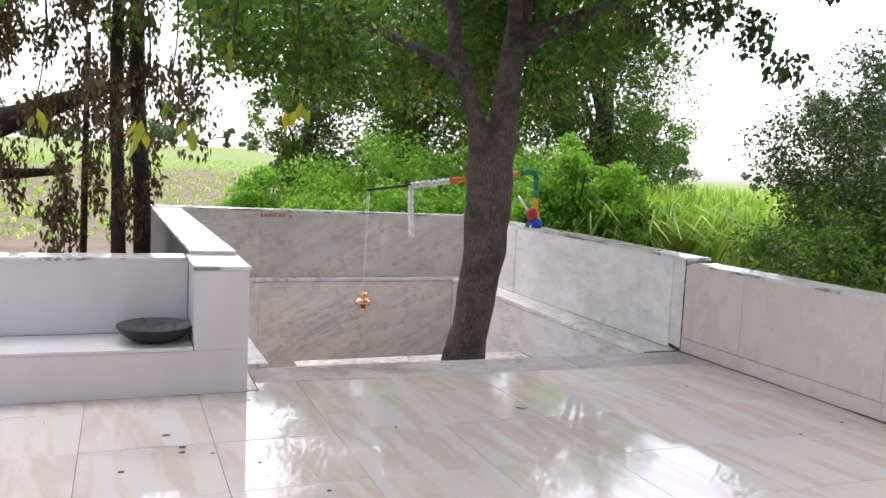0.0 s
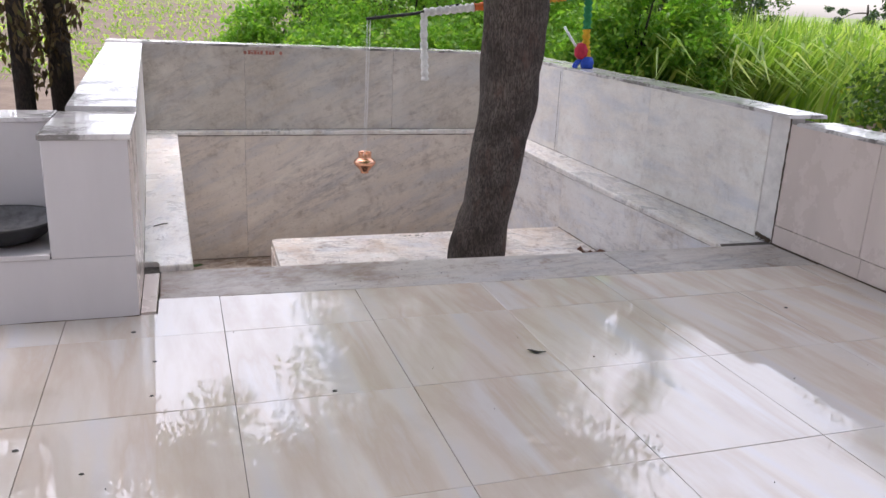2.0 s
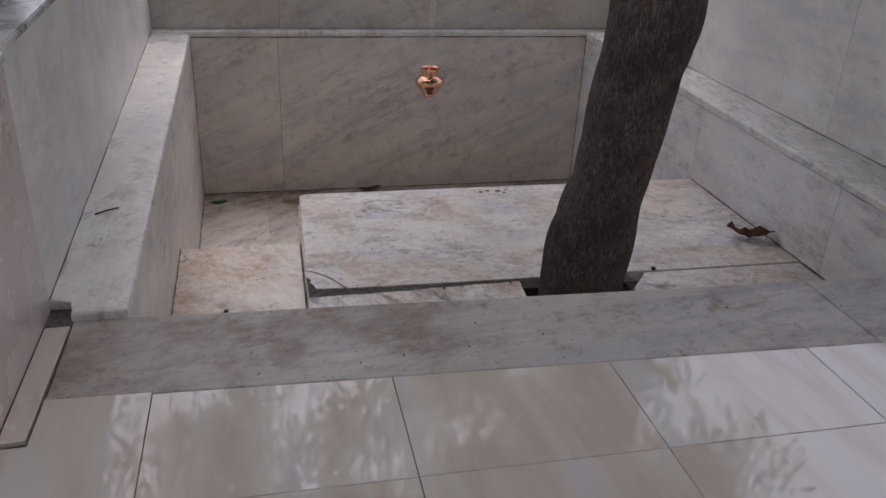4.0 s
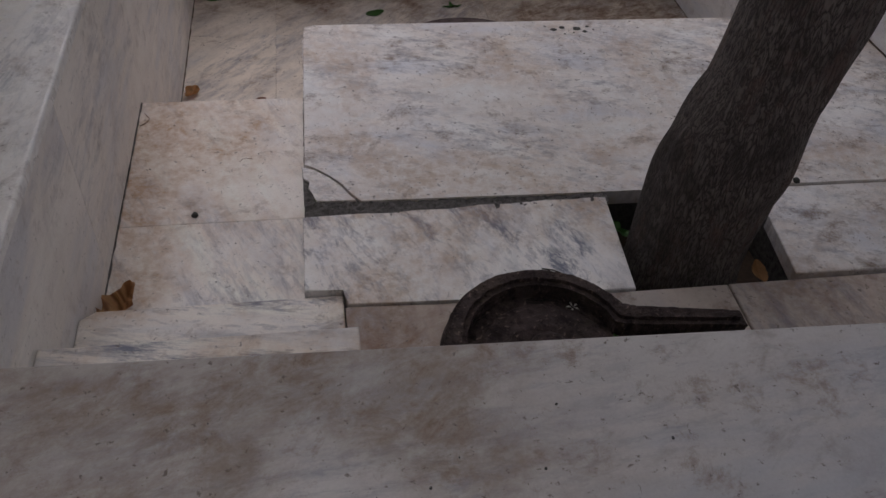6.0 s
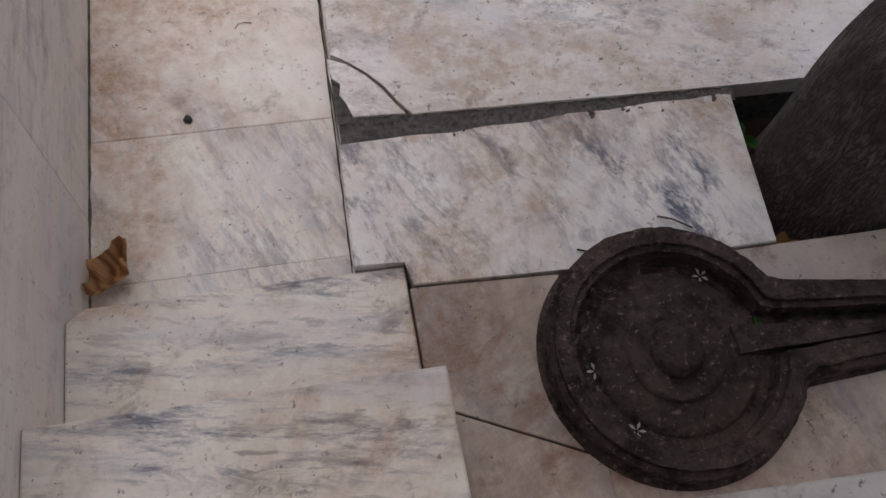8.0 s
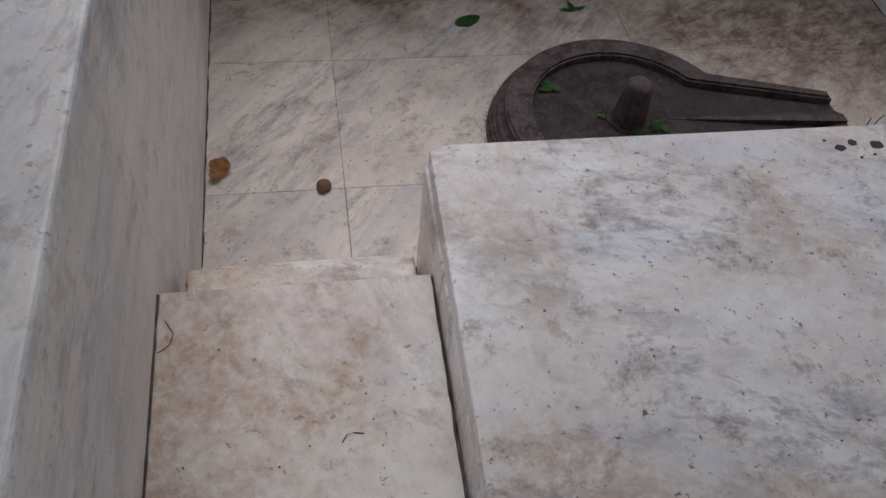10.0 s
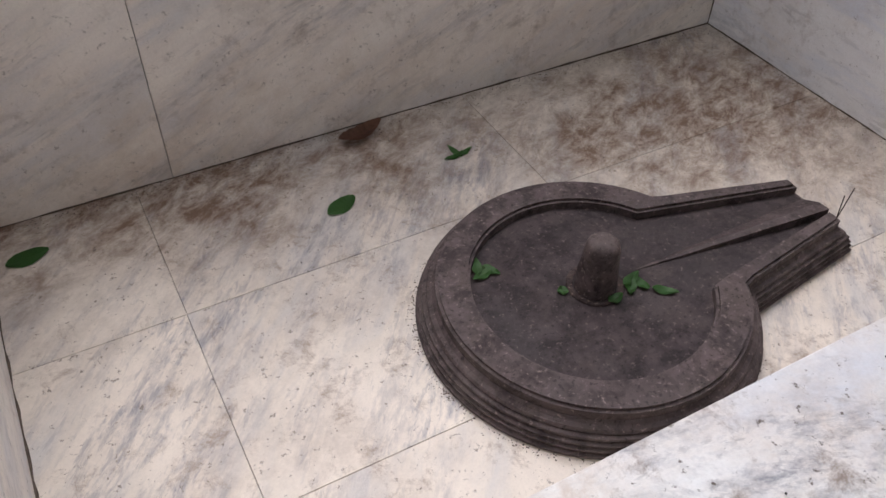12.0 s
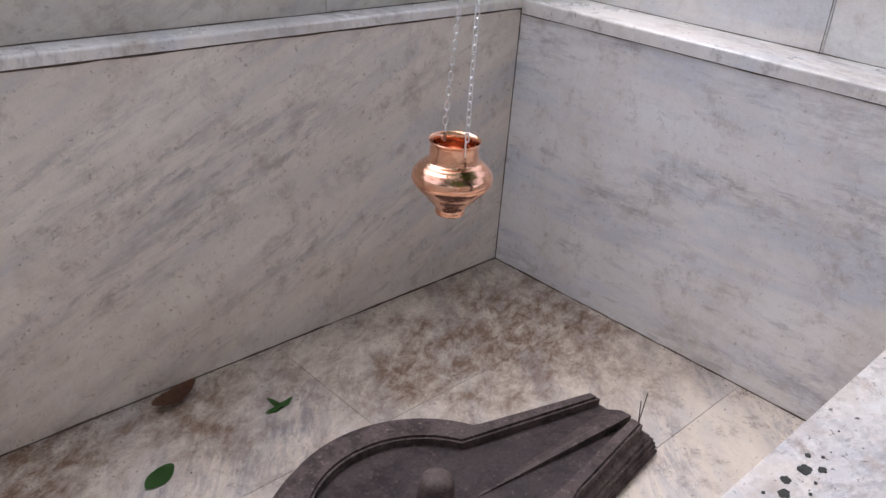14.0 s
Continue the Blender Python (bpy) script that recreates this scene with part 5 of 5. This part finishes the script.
part("collar", lathe([(0.082, 0.0), (0.084, 0.006), (0.078, 0.009), (0.066, 0.006)], 36, (1.372, 3.168, z + 0.0985)), M["stone_old"], lin2, "shallow socket ring round the stone", True)

C1 = (1.066, 0.676)
z = Z_BASIN
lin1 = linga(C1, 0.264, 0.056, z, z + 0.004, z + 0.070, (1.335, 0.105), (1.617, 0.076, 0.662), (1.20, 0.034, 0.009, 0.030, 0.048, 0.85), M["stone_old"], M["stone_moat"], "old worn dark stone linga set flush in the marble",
             [(0.012, z - 0.02), (0.012, z + 0.001), (0.004, z + 0.004), (0.0, z + 0.006)], 0.014, (1.285, 0.046, 0.024))
part("dish", lathe([(0.0, 0.022), (0.06, 0.021), (0.10, 0.018), (0.14, 0.012), (0.172, 0.003), (0.178, -0.004)], 48, (1.076, 0.676, z + 0.012)), M["stone_old"], lin1, "dusty raised basin floor", True)
part("pillar", lathe([(0.0, 0.042), (0.025, 0.040), (0.043, 0.032), (0.053, 0.016), (0.056, 0.0)], 32, (1.070, 0.668, z + 0.030)), M["stone_old"], lin1, "low worn stone knob", True)
part("ring", lathe([(0.105, 0.0), (0.10, 0.008), (0.085, 0.010), (0.072, 0.004), (0.068, 0.0)], 36, (1.070, 0.668, z + 0.030)), M["stone_old"], lin1, "", True)

# weathered surface of the old stone
for ob in lin1.children:
    bm = bmesh.new()
    bm.from_mesh(ob.data)
    bmesh.ops.triangulate(bm, faces=[f for f in bm.faces if len(f.verts) > 4])
    bmesh.ops.subdivide_edges(bm, edges=[e for e in bm.edges if e.calc_length() > 0.010], cuts=3, use_grid_fill=True)
    for v in bm.verts:
        k = noise.noise_vector(v.co * 32) * 0.0022 + noise.noise_vector(v.co * 85) * 0.0022
        if v.co.z > Z_BASIN + 0.002:
            v.co += k
    bm.to_mesh(ob.data)
    bm.free()

# ---------------- copper pot on chains ----------------
PX, PY, PZ = 1.359, 3.186, -0.145
pot = tagged(empty("copper_pot", (PX, PY, PZ)), "polished copper water pot hanging from two steel chains", "pot")
outer = smooth_line([(0.0, 0.0), (0.030, 0.0), (0.044, 0.002), (0.047, 0.010), (0.046, 0.016), (0.055, 0.030), (0.073, 0.047), (0.092, 0.064), (0.112, 0.082), (0.124, 0.097), (0.126, 0.110), (0.121, 0.124), (0.108, 0.137), (0.092, 0.148), (0.082, 0.154), (0.077, 0.160), (0.075, 0.178), (0.075, 0.198), (0.079, 0.206), (0.081, 0.210)], 3)
inner = [(0.0785, 0.2105), (0.073, 0.200), (0.072, 0.165), (0.085, 0.148), (0.115, 0.12), (0.118, 0.10), (0.06, 0.04), (0.0, 0.015)]
prof = []
for k, (r, h) in enumerate(outer):
    groove = 0.0012 * math.sin(h * 520) if 0.02 < h < 0.062 or 0.125 < h < 0.16 else 0
    prof.append((max(0, r * 0.74 + groove), h * 0.86))
part("body", lathe(prof + [(r * 0.74, h * 0.86) for r, h in inner], 64, (PX, PY, PZ)), M["copper"], pot, "", True)
HANG = Vector((1.37, 3.16, 1.135))


def link_mesh(bm, mat4, length=0.021, width=0.011, wire=0.0016):
    n, m = 14, 6
    rings = []
    for i in range(n):
        a = 2 * math.pi * i / n
        c = Vector((width / 2 * math.cos(a), 0, (length / 2 - width / 2) * (1 if math.sin(a) > 0 else -1) + width / 2 * math.sin(a)))
        out = Vector((math.cos(a), 0, math.sin(a)))
        ring = []
        for j in range(m):
            b = 2 * math.pi * j / m
            ring.append(bm.verts.new(mat4 @ (c + out * wire * math.cos(b) + Vector((0, wire * math.sin(b), 0)))))
        rings.append(ring)
    for i in range(n):
        p, q = rings[i], rings[(i + 1) % n]
        for j in range(m):
            bm.faces.new((p[j], p[(j + 1) % m], q[(j + 1) % m], q[j]))


for sx, sy in ((0.018, 0.050), (-0.018, -0.050)):
    a = Vector((PX + sx * 1.12, PY + sy * 1.12, PZ + 0.189))
    b = HANG + Vector((sx * 0.8, sy * 0.25, -0.012))
    q = (b - a).to_track_quat("Z", "Y").to_matrix().to_4x4()
    d = (b - a).length
    step = 0.0172
    bm = bmesh.new()
    k = 1
    while k * step < d:
        link_mesh(bm, Matrix.Translation(a + (b - a).normalized() * k * step) @ q @ pose(0, 0, 0, 0, 0, 90 * (k % 2) + 40))
        k += 1
    part("chain", bm, M["steel"], pot, "silver steel link chain", True)
    bm = bmesh.new()
    link_mesh(bm, Matrix.Translation(a + Vector((-sx * 0.1, -sy * 0.1, -0.012))) @ pose(0, 0, 0, 0, 0, 48), 0.036, 0.018, 0.0015)
    part("hook", bm, M["steel"], pot, "wire ring", True)

# ---------------- wrapped water pipe on the parapet ----------------
pipe = tagged(empty("water_pipe", (3.28, 3.02, 0.79)), "bent water outlet pipe wrapped in coloured cloth", "pipe")


def wrapped(pts, r, mat, name="wrap", label=""):
    ln = smooth_line([(*p, r) for p in pts], 14)
    rr = [q * (1 + 0.16 * math.sin(i * 1.15) + 0.06 * math.sin(i * 2.7)) for i, q in enumerate(ln[:, 3])]
    v, f = tube(ln[:, :3], rr, 16)
    return raw(name, v, f, mat, pipe, label, True)


def on_pipe(s):
    """A place along the level pipe, from the elbow (0) to the rod's end (1)."""
    return (3.22 + (1.37 - 3.22) * s, 3.0 + 0.16 * s, 1.40 + (1.135 - 1.40) * s)


wrapped([(3.29, 3.0, 0.80), (3.28, 3.0, 0.9), (3.26, 3.0, 1.0), (3.255, 3.0, 1.12)], 0.032, M["c_yellow"], label="yellow cloth wrapping")
wrapped([(3.255, 3.0, 1.12), (3.25, 3.0, 1.25), (3.24, 3.0, 1.37), (3.17, 3.0, 1.405), on_pipe(0.10)], 0.034, M["c_green"], label="green cloth wrapping")
wrapped([on_pipe(0.10), on_pipe(0.14), on_pipe(0.19)], 0.030, M["c_amber"], label="amber cloth wrapping")
wrapped([on_pipe(0.19), on_pipe(0.36), on_pipe(0.53)], 0.032, M["c_orange"], label="orange cloth wrapping")
wrapped([on_pipe(0.53), on_pipe(0.60), on_pipe(0.68), on_pipe(0.755)], 0.033, M["c_white"], label="white cloth wrapping")
e = on_pipe(0.755)
wrapped([e, (e[0] + 0.005, e[1], e[2] - 0.2), (e[0] + 0.02, e[1], e[2] - 0.42), (e[0] + 0.028, e[1], e[2] - 0.55)], 0.030, M["c_white"], label="white wrapped outlet")
v, f = tube([on_pipe(0.6), on_pipe(0.8), on_pipe(1.012)], [0.013] * 3, 10)
raw("rod", [(x, y, zz + 0.03 if i < 10 else zz) for i, (x, y, zz) in enumerate(v)], f, M["iron"], pipe, "dark metal rod holding the chains")
v, f = tube([(3.06, 3.04, 1.13), (3.16, 3.02, 0.99), (3.22, 3.01, 0.93)], [0.011] * 3, 10)
raw("handle", v, f, M["steel"], pipe, "steel brace", True)
part("bundle", lathe([(0.0, 0.14), (0.035, 0.13), (0.06, 0.08), (0.055, 0.03), (0.03, 0.0), (0, 0)], 18, (3.22, 3.0, 0.865)), M["c_red"], pipe, "red cloth bundle", True)
part("bundle", lathe([(0.0, 0.1), (0.04, 0.095), (0.06, 0.05), (0.05, 0.0), (0, 0)], 18, (3.27, 2.97, 0.79)), M["c_blue"], pipe, "blue cloth wrapping", True)
for dx, dy in ((-0.08, -0.02), (0.06, -0.05), (0.05, 0.06), (-0.06, 0.06)):
    wrapped([(3.25, 3.0, 0.88), (3.25 + dx * 0.8, 3.0 + dy * 0.8, 0.83), (3.25 + dx, 3.0 + dy, 0.79)], 0.014, M["c_blue"], "leg")

# ---------------- black pan on the bench ----------------
pan = tagged(empty("iron_pan", (-0.86, 0.02, 0.288)), "wide black iron pan standing on the tiled bench", "pan")
bm = lathe([(0.0, 0.0), (0.10, 0.002), (0.15, 0.018), (0.20, 0.055), (0.214, 0.086), (0.220, 0.090), (0.218, 0.096), (0.210, 0.094), (0.195, 0.080), (0.15, 0.05), (0.08, 0.036), (0.0, 0.033)], 48, (-0.845, 0.03, 0.2875))
part("bowl", bm, M["iron"], pan, "", True)
part("inside", lathe([(0.207, 0.0945), (0.194, 0.0815), (0.15, 0.0515), (0.08, 0.0375), (0.0, 0.0345)], 48, (-0.845, 0.03, 0.2875)), M["iron_worn"], pan, "ash-grey worn inside", True)

# ---------------- leaves and litter ----------------


def flat_leaf(name, at, length, width, turn, mat, label, cat="leaf", curl=0.06, lobes=0, point=0.12):
    """A single leaf with midrib fold, curl and a stalk."""
    bm = bmesh.new()
    n = 10
    left, mid, right = [], [], []
    m = Matrix.Translation(at) @ pose(0, 0, 0, 0, 0, turn)
    for i in range(n + 1):
        s = i / n
        w = width / 2 * (math.sin(math.pi * min(1, s * 0.94 + 0.03)) ** 0.75) * (1 - point * s) * (1 + 0.05 * math.sin(s * 31 + turn))
        if lobes:
            w *= 0.82 + 0.22 * math.cos(s * math.pi * 2 * lobes)
        x = (s - 0.5) * length
        rip = 0.05 * length * math.sin(s * 19) if lobes else 0.0
        zc = 0.002 + abs(rip) + curl * length * (2 * s - 1) ** 2 * 0.35
        lift = curl * w
        left.append(bm.verts.new(m @ Vector((x, w, zc + lift + rip + 0.002 * math.sin(9 * s)))))
        mid.append(bm.verts.new(m @ Vector((x, 0, zc))))
        right.append(bm.verts.new(m @ Vector((x, -w, zc + lift - rip * 0.6 + 0.002 * math.cos(8 * s)))))
    for i in range(n):
        bm.faces.new((mid[i], mid[i + 1], left[i + 1], left[i]))
        bm.faces.new((right[i], right[i + 1], mid[i + 1], mid[i]))
    bmesh.ops.solidify(bm, geom=list(bm.faces), thickness=0.0008)
    ob = link_bm(name, bm, mat)
    return tagged(ob, label, cat)


Z = Z_LOW
flat_leaf("leaf", (0.905, 3.925, Z), 0.125, 0.075, 25, M["leaf_fallen"], "green oval leaf lying on the marble floor")
flat_leaf("leaf", (-0.05, 4.14, Z), 0.13, 0.08, 10, M["leaf_fallen"], "dull green leaf lying in the dirty corner")
for k, (turn, ln) in enumerate(((100, 0.075), (20, 0.06), (180, 0.06))):
    flat_leaf("leaflet", (1.39 + 0.032 * math.cos(radians(turn)), 3.985 + 0.032 * math.sin(radians(turn)), Z + 0.001 * k), ln * 1.15, 0.040, turn, M["leaf_fallen"], "small three-lobed green leaf on the marble floor", point=0.75)
flat_leaf("dry_leaf", (1.12, 4.25, Z), 0.19, 0.085, 15, M["nutshell"], "crumpled red-brown dry leaf against the wall", curl=0.5)
flat_leaf("dry_leaf", (-0.105, 3.10, Z), 0.11, 0.09, 70, M["dry"], "brown dry leaf beside the wall", curl=0.5, lobes=1.5)
flat_leaf("dry_leaf", (-0.082, 1.10, Z_PASS), 0.15, 0.105, 62, M["dry_ribbed"], "curled tan dry leaf with dark ribs on the passage slab", curl=0.9, lobes=2.0)
flat_leaf("dry_leaf", (2.74, 1.57, Z_PLAT), 0.24, 0.13, -25, M["nutshell"], "large curled brown dry leaf beside the wall", curl=0.6, lobes=1.5)
flat_leaf("dry_leaf", (1.46, 0.92, -0.60), 0.12, 0.06, 30, M["dry"], "dry leaf in the tree hole", curl=0.4)
flat_leaf("dry_leaf", (1.86, 1.02, -0.60), 0.10, 0.05, 80, M["dry"], "dry leaf in the tree hole", curl=0.4)
for k, (x, y, tn, ln) in enumerate(((1.105, 3.385, 70, 0.075), (1.10, 3.345, 190, 0.065), (1.135, 3.352, 300, 0.06), (1.475, 3.135, 20, 0.075), (1.49, 3.115, 100, 0.07), (1.455, 3.11, 230, 0.06), (1.535, 3.055, 320, 0.075), (1.39, 3.095, 10, 0.055), (1.275, 3.19, 70, 0.035))):
    flat_leaf("leaf", (x, y, Z + 0.102 + 0.003 * (k % 2)), ln, 0.042, tn, M["leaf_fallen"], "small green offering leaf in the stone basin", curl=0.2, point=0.45)
for k, (x, y, tn) in enumerate(((1.44, 1.22, 60), (1.46, 1.18, 140), (1.42, 1.20, 250))):
    flat_leaf("seedling_leaf", (x, y, -0.56 + 0.01 * k), 0.06, 0.035, tn, M["leaf_fallen"], "small green seedling in the tree hole", curl=0.5)
for x, y, tn in ((1.27, 0.70, 110), (1.28, 0.60, 30)):
    flat_leaf("leaf", (x, y, Z_BASIN + 0.012), 0.045, 0.018, tn, M["leaf_fallen"], "tiny green leaf in the old stone basin", curl=0.3)
for x, y in ((0.95, 0.53), (0.90, 0.66), (1.18, 0.83)):
    bm = bmesh.new()
    for q in range(5):
        a = 2 * math.pi * q / 5 + x * 9
        p = [bm.verts.new((x + r * math.cos(a + da), y + r * math.sin(a + da), Z_BASIN + 0.012 + hh)) for r, da, hh in ((0.002, 0, 0), (0.012, 0.3, 0.004), (0.02, 0, 0.002), (0.012, -0.3, 0.004))]
        bm.faces.new(p)
    bmesh.ops.solidify(bm, geom=list(bm.faces), thickness=0.001)
    tagged(link_bm("flower", bm, M["petal"]), "tiny withered white flower in the stone basin", "flower")


def lump(name, at, size, mat, label, cat, seed, squash=0.8):
    bm = bmesh.new()
    bmesh.ops.create_icosphere(bm, subdivisions=2, radius=size)
    for v in bm.verts:
        v.co *= 1 + 0.35 * noise.noise(v.co * (1.3 / size) + Vector((seed, 0, 0)))
        v.co.z = max(v.co.z * squash, -size * squash * 0.55)
        v.co += Vector(at) + Vector((0, 0, size * squash * 0.55))
    return tagged(link_bm(name, bm, mat, None, "", True), label, cat)


lump("nut", (0.245, 2.998, Z), 0.027, M["nutshell"], "round brown nut lying on a floor joint", "nut", 1)
lump("nut", (2.08, 1.31, Z_PLAT), 0.012, M["speck"], "small dark nut beside the tree hole", "nut", 3)
lump("nut", (0.10, 1.505, Z_PASS), 0.011, M["speck"], "tiny dark green nut on the passage slab", "nut", 2)

r5 = random.Random(17)


def spot(x, y, zz, r, mat=None, label="small dark dropping stain on the marble", seed=0):
    n = 16
    pts = []
    for k in range(n):
        a = 2 * math.pi * k / n
        q = r * (0.62 + 0.3 * r5.random())
        pts.append((x + q * math.cos(a), y + q * math.sin(a) * 0.8))
    ob = link_bm("spot", prism(pts, zz - 0.001, zz + 0.0012), mat or M["speck"])
    return tagged(ob, label, "stain", group="dark spots")


for dx, dy, r in ((0, 0, 0.022), (0.05, 0.02, 0.010), (-0.06, 0.015, 0.016), (-0.10, -0.005, 0.018), (0.03, -0.03, 0.014), (-0.02, -0.04, 0.006), (-0.06, -0.05, 0.006), (0.07, -0.01, 0.006), (-0.13, 0.03, 0.006)):
    spot(1.605 + dx, 2.352 + dy * 0.8, Z_PLAT, r)
for x, y, r in ((-0.825, -0.888, 0.026), (-0.76, -1.082, 0.022), (-0.765, -1.153, 0.018), (-0.634, -1.20, 0.012), (-1.035, -1.34, 0.018), (-0.208, -1.774, 0.013), (0.335, -1.03, 0.011), (2.513, -1.675, 0.014), (2.95, -1.559, 0.016), (2.53, -0.66, 0.010), (-0.26, -0.66, 0.010), (-0.265, -0.933, 0.009), (-0.345, -0.364, 0.012), (-0.44, -1.372, 0.008)):
    spot(x, y, 0.001, r, label="dark bird dropping on the polished tiles")
flat_leaf("dry_leaf", (1.158, -0.885, 0.0015), 0.075, 0.026, 150, M["speck"], "small dark dry leaf on the floor tiles", curl=0.25)
for surface, x0, x1, y0, y1, count in ((Z_PLAT, 0.55, 2.8, 1.35, 2.4, 45), (Z_PASS, -0.1, 0.42, 1.0, 2.1, 12), (Z_LOW, -0.1, 2.8, 2.6, 4.3, 40), (0.0015, -2.2, 3.0, -4, -0.1, 30), (0.0025, 0, 3.0, 0.0, 0.28, 14)):
    bm = bmesh.new()
    for _ in range(count):
        x, y, r = r5.uniform(x0, x1), r5.uniform(y0, y1), r5.uniform(0.0009, 0.0028)
        prism([(x + r * math.cos(a) * r5.uniform(.6, 1.3), y + r * math.sin(a)) for a in (0, 1.1, 2.2, 3.3, 4.4, 5.4)], surface - 0.001, surface + 0.002, bm=bm)
    tagged(link_bm("debris", bm, M["speck"]), "scattered tiny dark crumbs on the stone", "debris", kind="stuff")


def twig(pts, r, label, mat=None, name="twig"):
    v, f = tube(pts, [r] * len(pts), 6)
    return tagged(raw(name, v, f, mat or M["incense"], None, "", True), label, name.replace("_", " "))


twig([(1.13, 0.985, Z_PLAT), (1.16, 0.97, Z_PLAT + 0.006), (1.20, 0.945, Z_PLAT + 0.002)], 0.002, "thin dark twig beside the old linga")
twig([(0.93, 0.93, Z_PLAT + 0.002), (0.96, 0.918, Z_PLAT + 0.004), (0.99, 0.92, Z_PLAT + 0.002)], 0.0022, "thin dark twig beside the old linga")
twig([(-0.135, 2.03, Z_PASS + 0.001), (-0.112, 2.045, Z_PASS + 0.004), (-0.105, 2.075, Z_PASS + 0.003), (-0.125, 2.11, Z_PASS + 0.001)], 0.0011, "fine curled dry fibre on the passage slab", M["nutshell"], "fibre")
twig([(0.235, 1.785, Z_PASS + 0.001), (0.245, 1.800, Z_PASS + 0.003), (0.262, 1.803, Z_PASS + 0.003), (0.280, 1.800, Z_PASS + 0.001)], 0.0011, "fine curled dry fibre on the passage slab", M["nutshell"], "fibre")
twig([(-0.30, 1.08, Z_LEDGE + 0.003), (-0.26, 1.10, Z_LEDGE + 0.008), (-0.225, 1.13, Z_LEDGE + 0.004)], 0.003, "thin dark twig on the ledge")
for dx, dy in ((0.0, 0.0), (0.02, 0.012)):
    twig([(2.315 + dx, 3.10 + dy, Z), (2.325 + dx * 2, 3.11 + dy, Z + 0.05), (2.335 + dx * 3, 3.12 + dy, Z + 0.10)], 0.0018, "burnt incense stick in a floor joint", name="incense_stick")
sign = tagged(empty("painted_line", (0.65, Y_UFAR, 0.757)), "faded red painted line of writing on the marble parapet", "writing")
sx = 0.505
for k, ww in enumerate((0.030, 0.022, 0.034, 0.026, 0.030, 0.0, 0.028, 0.034, 0.024)):
    if ww:
        part("mark", box(sx, sx + ww - 0.007, Y_UFAR - 0.003, Y_UFAR + 0.004, 0.742, 0.772 - 0.006 * (k % 2)), M["red_paint"], sign)
        part("mark", box(sx - 0.004, sx + ww, Y_UFAR - 0.0035, Y_UFAR + 0.004, 0.7725, 0.778), M["red_paint"], sign)
    sx += ww or 0.02
for cx in (0.478, 0.808):
    part("disc", prism([(cx + 0.014 * math.cos(a), 0.757 + 0.018 * math.sin(a)) for a in (k * math.pi / 6 for k in range(12))], -0.003, 0.003), M["red_paint"], sign).data.transform(Matrix.Translation((0, Y_UFAR, 0)) @ Matrix.Rotation(radians(90), 4, "X"))


# crumbs of dirt washed against the lower stone and along the walls
rr = random.Random(77)
verts, faces = [], []


def crumb(x, y, zz, r):
    b0 = len(verts)
    k = rr.randint(5, 7)
    a0 = rr.uniform(0, 6.28)
    for q in range(k):
        a = a0 + 2 * math.pi * q / k
        d = r * rr.uniform(0.6, 1.3)
        verts.append((x + d * math.cos(a), y + d * math.sin(a), zz + 0.0005))
    verts.append((x, y, zz + r * rr.uniform(0.25, 0.6)))
    for q in range(k):
        faces.append((b0 + q, b0 + (q + 1) % k, b0 + k))


for _ in range(420):
    a = rr.choice((2.5, 2.9, 3.3, 3.75, 4.3, 5.3)) + rr.gauss(0, 0.14)
    d = 0.500 + abs(rr.gauss(0, 0.013))
    if abs(math.atan2(math.sin(a), math.cos(a))) > 0.75:
        crumb(C2[0] + d * math.cos(a), C2[1] + d * math.sin(a), Z_LOW, rr.uniform(0.0008, 0.0028))
for _ in range(500):
    crumb(rr.uniform(-0.05, 2.8), Y_FAR - abs(rr.gauss(0, 0.03)) - 0.006, Z_LOW, rr.uniform(0.0008, 0.003))
for _ in range(160):
    crumb(R0[0] - abs(rr.gauss(0, 0.02)) - 0.005, rr.uniform(2.5, 4.3), Z_LOW, rr.uniform(0.001, 0.003))
tagged(raw("dirt_crumbs", verts, faces, M["soil"]), "dark crumbs of dirt on the marble floor", "dirt", kind="stuff")
verts, faces = [], []
for _ in range(110):
    a = rr.choice((1.3, 2.1, 2.9, 4.4)) + rr.gauss(0, 0.25)
    d = 0.258 + abs(rr.gauss(0, 0.007))
    crumb(C1[0] + d * math.cos(a), C1[1] + d * math.sin(a), Z_BASIN, rr.uniform(0.0007, 0.0022))
tagged(raw("dirt_crumbs", verts, faces, M["soil"]), "dark crumbs of dirt round the old stone", "dirt", kind="stuff")
